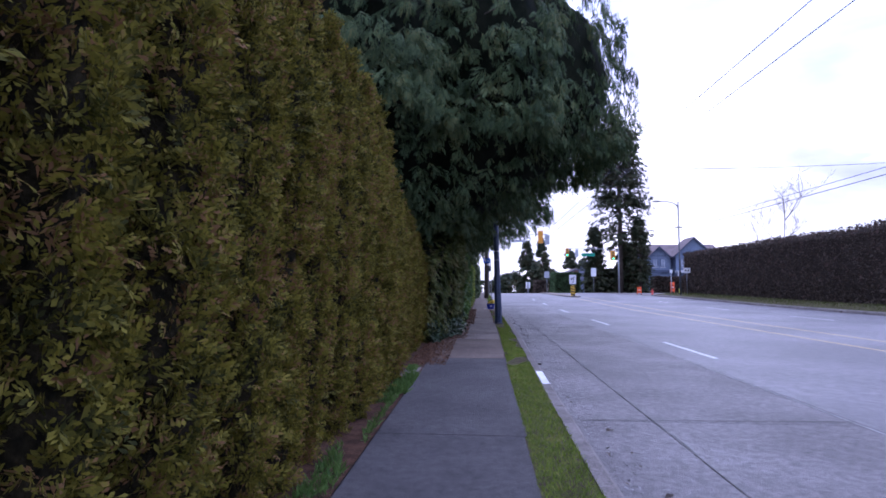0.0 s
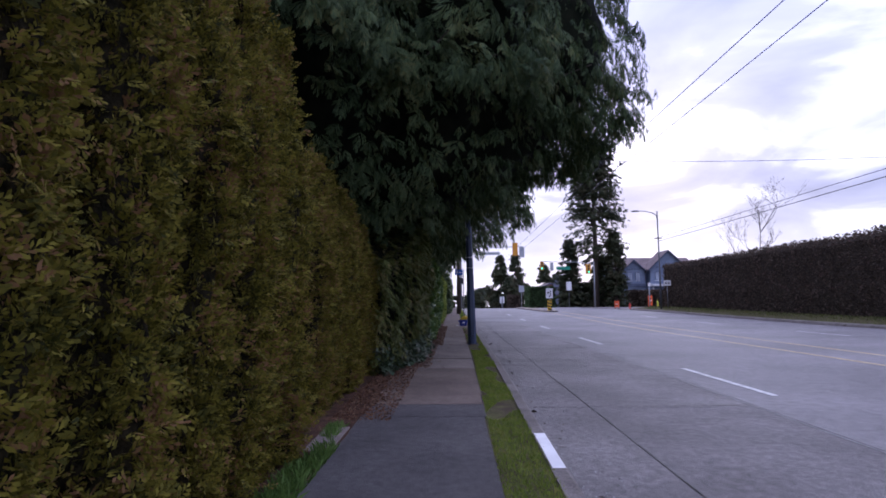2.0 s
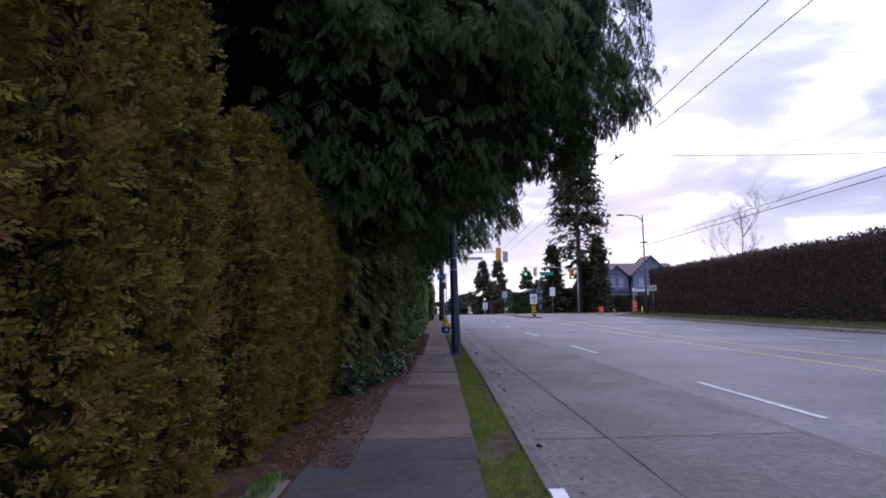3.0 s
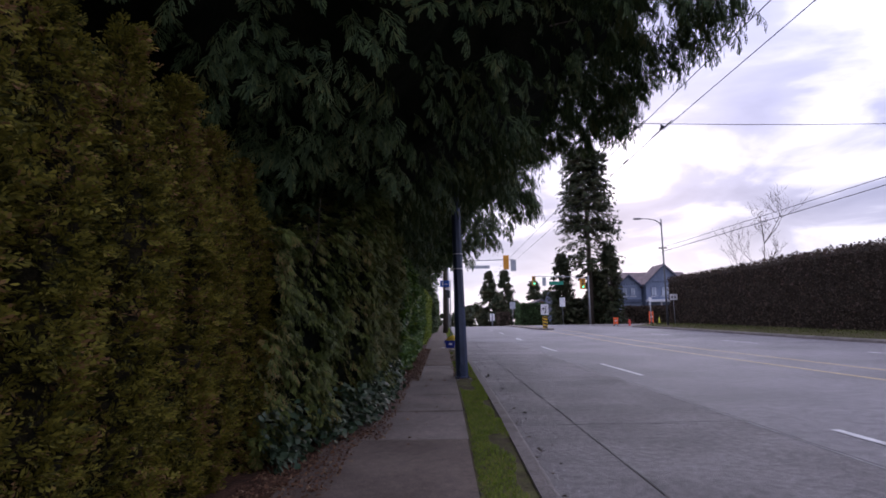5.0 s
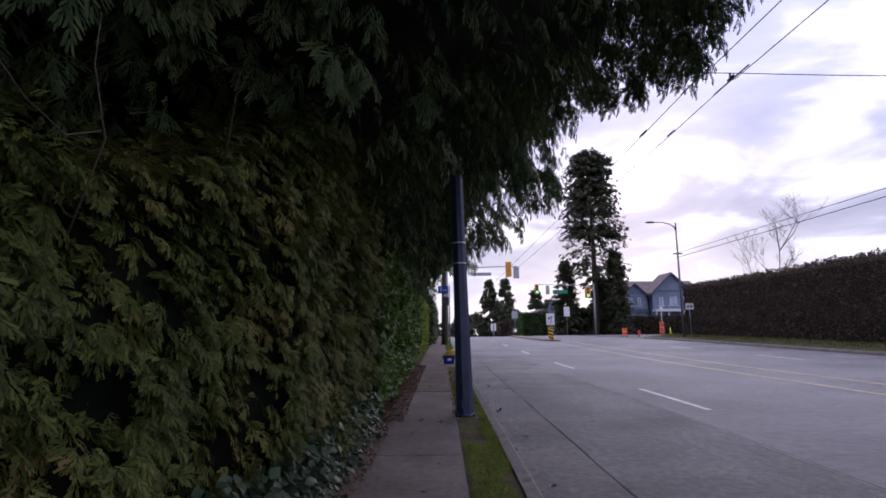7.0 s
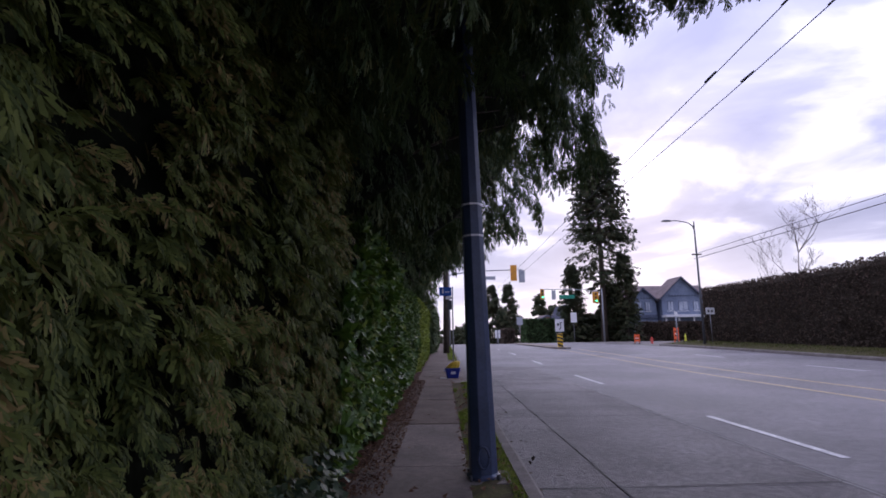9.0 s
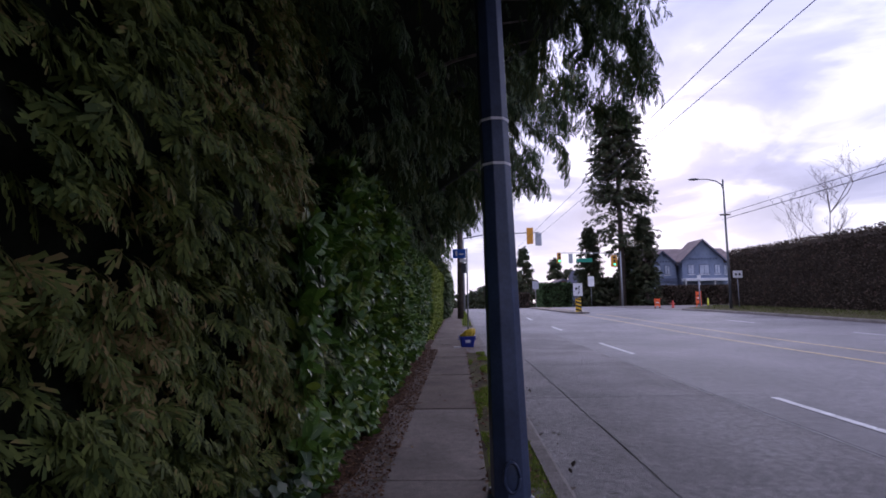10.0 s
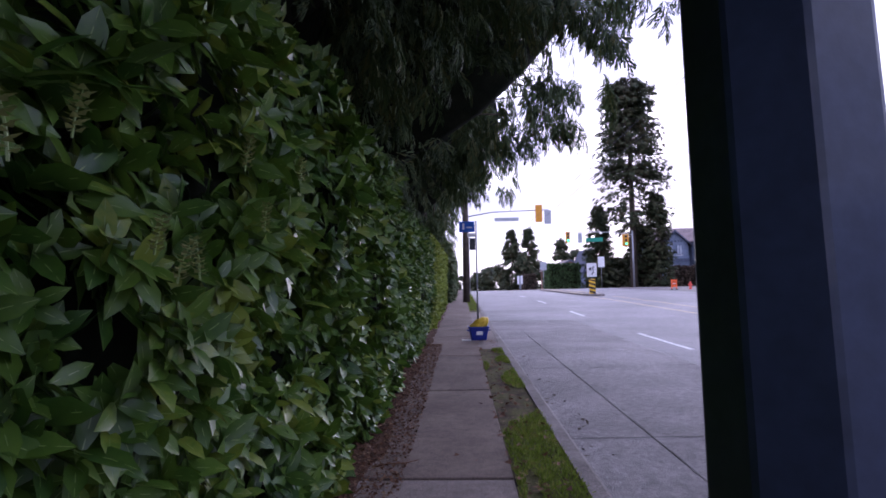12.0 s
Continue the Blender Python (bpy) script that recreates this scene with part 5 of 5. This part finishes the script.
def blue_house():
    root = thing("house", "blue-grey two-storey house with twin gables and brown roof", "house", 0, 0, 0)
    z0 = -0.6
    side_gable(root, 29.6, 43.5, 97.4, 106, z0, 7.0, 9.1, "house_blue", "roof", 0.6)
    gable(root, 30.3, 34.3, 96.4, 98.4, z0, 6.6, 8.4, "house_blue", "roof")
    gable(root, 34.9, 41.2, 95.4, 99.5, z0, 7.0, 10.0, "house_blue", "roof")
    for x, y, w in ((31.6, 96.4, 0.85), (33.0, 96.4, 0.85), (36.2, 95.4, 0.95), (38.2, 95.4, 1.5), (40.2, 95.4, 0.85), (42.6, 97.4, 0.9)):
        window(root, x, y, 5.55, w, 1.5)
    for x, y, w in ((31.1, 96.4, 0.8), (32.3, 96.4, 0.9), (33.5, 96.4, 0.8), (36.2, 95.4, 1.1), (38.2, 95.4, 1.6), (40.1, 95.4, 1.1)):
        window(root, x, y, 2.4, w, 1.2)
    for x0, n, y, z in ((36.0, 10, 95.4, 7.05), (31.0, 6, 96.4, 6.75)):
        for k in range(n):
            boxed("bracket", (x0 + 0.45 * k, y - 0.14, z, x0 + 0.45 * k + 0.2, y - 0.003, z + 0.22), M["house_dark"], root)
    boxed("belt_course", (30.2, 96.1, 3.75, 34.4, 96.38, 4.25), M["house_dark"], root, "dark band between the storeys")
    boxed("porch_roof", (34.7, 93.9, 3.75, 41.4, 95.39, 4.15), M["trim"], root, "pale flat porch roof", 0.03)
    for x in (34.9, 36.9, 39.2, 41.2):
        boxed("porch_post", (x - 0.1, 94.2, z0, x + 0.1, 94.4, 3.75), M["trim"], root)


blue_house()


def small_house(x0, x1, y, ze, zp, wall, roof_m, label, trim=True):
    root = thing("house", label, "house")
    gable(root, x0, x1, y, y + 9, -1.6, ze, zp, wall, roof_m, 0.4)
    for k in (0.3, 0.7):
        window(root, x0 + (x1 - x0) * k, y, (ze - 1.2) * 0.55, 1.0, 1.2)


small_house(20.7, 23.1, 104, 3.4, 6.3, "house_dark", "roof_dark", "dark blue house with a steep dark roof")
small_house(17.6, 26.5, 122, 3.2, 5.2, "brick", "roof", "low brown-roofed house behind the green hedge")
small_house(18.4, 22.0, 118, 2.6, 4.2, "trim", "roof", "small pale house with a white gable")


def block_hedge(x0, x1, y0, y1, h, material, label, seed):
    root = thing("garden_hedge", label, "hedge")
    b = land(x0, y0) - 0.3
    # solid filler, inner shade painted in by its dark colour
    boxed("core", (x0 + 0.15, y0 + 0.15, b, x1 - 0.15, y1, b + h - 0.1), M["thuja_shade_core"], root, "", 0.1)
    g = np.random.default_rng(seed)
    n = int(90 * ((x1 - x0) * (h + 1)))
    u = g.uniform(0, h + 1, n)
    P = np.stack([g.uniform(x0, x1, n), np.where(u < h, y0 + g.normal(0.1, 0.08, n), g.uniform(y0, y1, n)), b + np.minimum(u, h + g.normal(0, 0.06, n))], 1)
    ob = finish("foliage", quads("foliage", *scatter(TINY, P, g.normal(0, 0.6, P.shape) + (0, -0.6, 0.4), g.normal(0, 1, P.shape), g.uniform(0.2, 0.4, n))), M[material], root)
    ob["kind"] = "stuff"
    k = int(60 * (y1 - y0) * h)
    P = np.stack([x0 + g.normal(0.1, 0.08, k), g.uniform(y0, y1, k), b + g.uniform(0, h, k)], 1)
    ob = finish("side_foliage", quads("side_foliage", *scatter(TINY, P, g.normal(0, 0.6, P.shape) + (-0.6, 0, 0.4), g.normal(0, 1, P.shape), g.uniform(0.2, 0.4, k))), M[material], root)
    ob["kind"] = "stuff"


block_hedge(28.6, 41.5, 88.5, 89.8, 2.9, "right_hedge", "dark clipped hedge in front of the blue house", 61)
block_hedge(13.4, 18.2, 96, 101, 4.0, "far_hedge_green", "green clipped hedge at the far corner", 62)
block_hedge(18.8, 28.9, 93.0, 95, 4.4, "far_conifer", "tall dark shrubs at the far corner", 63)
block_hedge(11.6, 13.8, 112, 116, 3.0, "right_hedge", "low brown hedge down the road", 64)


# ---- small growth on the hedges ----
def raceme(x, y, z, lean, h):
    root = thing("flower_spike", "upright green budding flower spike on the laurel", "flower spike", x, y, z, group="laurel flower spikes")
    bm = bmesh.new()
    tube(bm, [(0, 0, 0), (lean * 0.3, 0, h * 0.5), (lean, 0, h)], [0.003, 0.0025, 0.001], 5)
    stalk = part("stalk", bm, M["midrib"], root)
    n = 34
    t = np.linspace(0.12, 1, n)
    ang = np.arange(n) * 2.4
    P = np.stack([lean * t + 0.008 * np.cos(ang), 0.008 * np.sin(ang), h * t], 1)
    D = np.stack([np.cos(ang), np.sin(ang), np.full(n, 0.6)], 1)
    finish("bud_cluster", quads("bud_cluster", *scatter(TINY, P, D, np.tile((0, 0, 1.0), (n, 1)), np.full(n, 0.017))), M["flower"], root)["kind"] = "stuff"


for x, y, z, lean, q in ((-0.42, 18.55, 1.66, 0.03, 0.10), (-0.40, 18.62, 1.64, -0.02, 0.11), (-0.43, 18.78, 1.72, 0.02, 0.09), (-0.38, 18.95, 1.52, 0.02, 0.08), (-0.37, 19.02, 1.46, 0.03, 0.09), (-0.36, 19.1, 1.47, -0.01, 0.10), (-0.36, 19.35, 1.78, 0.02, 0.10), (-0.37, 19.9, 1.85, 0.01, 0.1), (-0.36, 19.5, 1.62, 0.01, 0.09), (-0.36, 20.6, 1.6, 0.02, 0.1)):
    raceme(x, y, z, lean, q)


def dead_twig(pts, r, label="bare grey twig curving out of the cedar hedge"):
    root = thing("bare_twig", label, "twig")
    tubed("stem", pts, [r * (1 - 0.22 * i) for i in range(len(pts))], M["bark"], root, sides=6)


dead_twig([(-1.0, 12.5, 1.75), (-0.86, 12.45, 2.1), (-0.82, 12.3, 2.32), (-0.80, 12.28, 2.5)], 0.0045)
dead_twig([(-0.86, 12.42, 2.12), (-0.82, 12.2, 2.02), (-0.84, 12.05, 2.08), (-0.85, 11.95, 2.16)], 0.004)
dead_twig([(-0.70, 13.1, 2.2), (-0.62, 12.98, 2.36), (-0.60, 12.98, 2.55), (-0.62, 13.05, 2.7)], 0.004)


stick = thing("fallen_stick", "thin dry stick lying on the path", "stick", -0.25, 21.75, KERB_H + 0.012, 20)
tubed("stem", [(-0.17, 0, 0), (-0.05, 0.02, 0.003), (0.08, 0.0, 0), (0.19, 0.03, 0.002)], [0.007, 0.006, 0.005, 0.002], M["litter"], stick, sides=5)

# ---- road markings and pieces of the pavement ----
def marking(x, ya, yb, w, material, label):
    ob = strip("road_line", lambda y: x - w / 2, lambda y: x + w / 2, ylist(ya, yb, 1.0), material, 0.006)
    return tagged(ob, label, "road marking", group="lane lines", kind="structure")


for a, b in ((-7.5, -4.6), (1.6, 4.7), (10.7, 13.75), (19.6, 22.65), (28.55, 31.7), (37.6, 40.2), (46.5, 49.5), (55.5, 58.5)):
    marking(4.86, a, b, 0.11, M["white_line"], "worn white lane dash")
for x in (9.2, 10.65):
    marking(x, -14, 54, 0.11, M["yellow_line"], "long worn yellow centre line")
for a, b in ((13, 16), (22, 25), (31, 34), (40, 43)):
    marking(14.4, a, b, 0.11, M["white_line"], "worn white lane dash")


def piece(name, x0, x1, y0, y1, zt, material, parent, gap=0.012, thick=0.06, tilt=0.0):
    bm = bmesh.new()
    b = 0.006
    lo = [bm.verts.new((x, y, -thick)) for x, y in ((x0 + gap, y0 + gap), (x1 - gap, y0 + gap), (x1 - gap, y1 - gap), (x0 + gap, y1 - gap))]
    mid = [bm.verts.new((v.co.x, v.co.y, -b)) for v in lo]
    cx, cy = (x0 + x1) / 2, (y0 + y1) / 2
    top = [bm.verts.new((v.co.x - b * (1 if v.co.x > cx else -1), v.co.y - b * (1 if v.co.y > cy else -1), tilt * (1 if v.co.y > cy else -1))) for v in lo]
    for p, q in ((lo, mid), (mid, top)):
        for k in range(4):
            bm.faces.new((p[k], p[(k + 1) % 4], q[(k + 1) % 4], q[k]))
    bm.faces.new(top)
    for v in bm.verts:
        v.co.z += zt + land(v.co.x, v.co.y)
    return part(name, bm, material, parent)


tar = strip('tar_line', lambda y: 4.160 + 0.03 * noise.noise(Vector((y * 0.8, 0, 0))), lambda y: 4.176 + 0.03 * noise.noise(Vector((y * 0.8, 0, 0))) + 0.012 * noise.noise(Vector((y * 4, 1, 0))), ylist(-14, 36, 0.2), M['crack'], 0.003)
seam = strip('seam_line', lambda y: 4.125 + 0.03 * noise.noise(Vector((y * 0.8, 0, 0))), lambda y: 4.150 + 0.03 * noise.noise(Vector((y * 0.8, 0, 0))), ylist(-14, 36, 0.2), M['seam'], 0.002)
tagged(seam, 'pale worn seam beside the tar line', 'road joint', kind='structure')
tagged(tar, 'dark tar line along the edge of the concrete panels', 'road joint', kind='structure')
def crack_width(v, seed):
    return 0.0015 + 0.010 * max(0.0, 0.35 + noise.noise(Vector((v * 1.7, seed, 0))) + 0.6 * noise.noise(Vector((v * 7, seed, 3))))


def long_crack(x, seed):
    mid = lambda y: x + 0.03 * noise.noise(Vector((y * 0.9, seed, 0))) + 0.012 * noise.noise(Vector((y * 4, seed, 0)))
    ob = strip("joint_crack", lambda y: mid(y) - crack_width(y, seed), lambda y: mid(y) + crack_width(y, seed), ylist(-14, 36, 0.12), M["crack"], 0.003)
    tagged(ob, "dark wandering crack between road panels", "road joint", kind="structure")


def cross_crack(y, xa, xb, seed):
    bm, rows = bmesh.new(), []
    for x in ylist(xa, xb, 0.09):
        c, w = y + 0.05 * (x - xa) + 0.02 * noise.noise(Vector((x * 1.5, seed, 0))) + 0.01 * noise.noise(Vector((x * 7, seed, 0))), crack_width(x, seed) + 0.005
        rows.append([bm.verts.new((x, c - w, land(x, c) + 0.003)), bm.verts.new((x, c + w, land(x, c) + 0.003))])
    for p, q in zip(rows, rows[1:]):
        bm.faces.new((p[0], q[0], q[1], p[1]))
    tagged(part("joint_crack", bm, M["crack"]), "thin dark crack across the road panels", "road joint", kind="structure")


long_crack(1.985, 5)
for k, y in enumerate((1.3, 5.6, 9.9, 14.2, 18.55, 22.75, 26.6, 31.0)):
    cross_crack(y, 1.22, 4.15, 11 + k)
CUTS = [-14, -8, -2.2, 4.5, 8.8, 9.5]
for a, b in zip(CUTS, CUTS[1:]):
    piece("asphalt_patch", -0.86, walk_right((a + b) / 2), a, b, KERB_H, M["slab_dark"], under, 0.003)
piece("cover_slab", -1.12, -0.865, 7.45, 8.3, KERB_H + 0.012, M["slab"], under, 0.004)
SLABS = [9.5, 10.17, 13.0, 14.62, 16.13, 18.97, 21.5, 24.35, 27.3, 30.5, 33.5, 36.5, 39.5, 42.5, 45.5, 48.5, 52, 56, 60, 66, 72, 82]
rp = random.Random(9)
for a, b in zip(SLABS, SLABS[1:]):
    piece("slab", -0.95 if b < 13.1 else -0.72, walk_right((a + b) / 2) - 0.005, a, b, KERB_H + rp.uniform(-0.004, 0.004), M["slab" if 12.9 < a < 20 else "slab_brown"], under, 0.011, tilt=rp.uniform(-0.003, 0.003))
XJ = (1.14, 1.98, 4.15)
YJ = [-14, -8.6, -4.3, 1.3, 5.6, 9.9, 14.25, 18.6, 22.8, 26.6, 31.0, 36]
for a, b in zip(YJ, YJ[1:]):
    for xa, xb in zip(XJ, XJ[1:]):
        yy = (a + b) / 2
        x0 = kerb_in(yy) + KERB_W - 0.01 if xa == XJ[0] else xa
        bm_ob = piece("concrete_panel", x0, xb, a, b, -0.002, M["road"], road, 0.0025, 0.05)
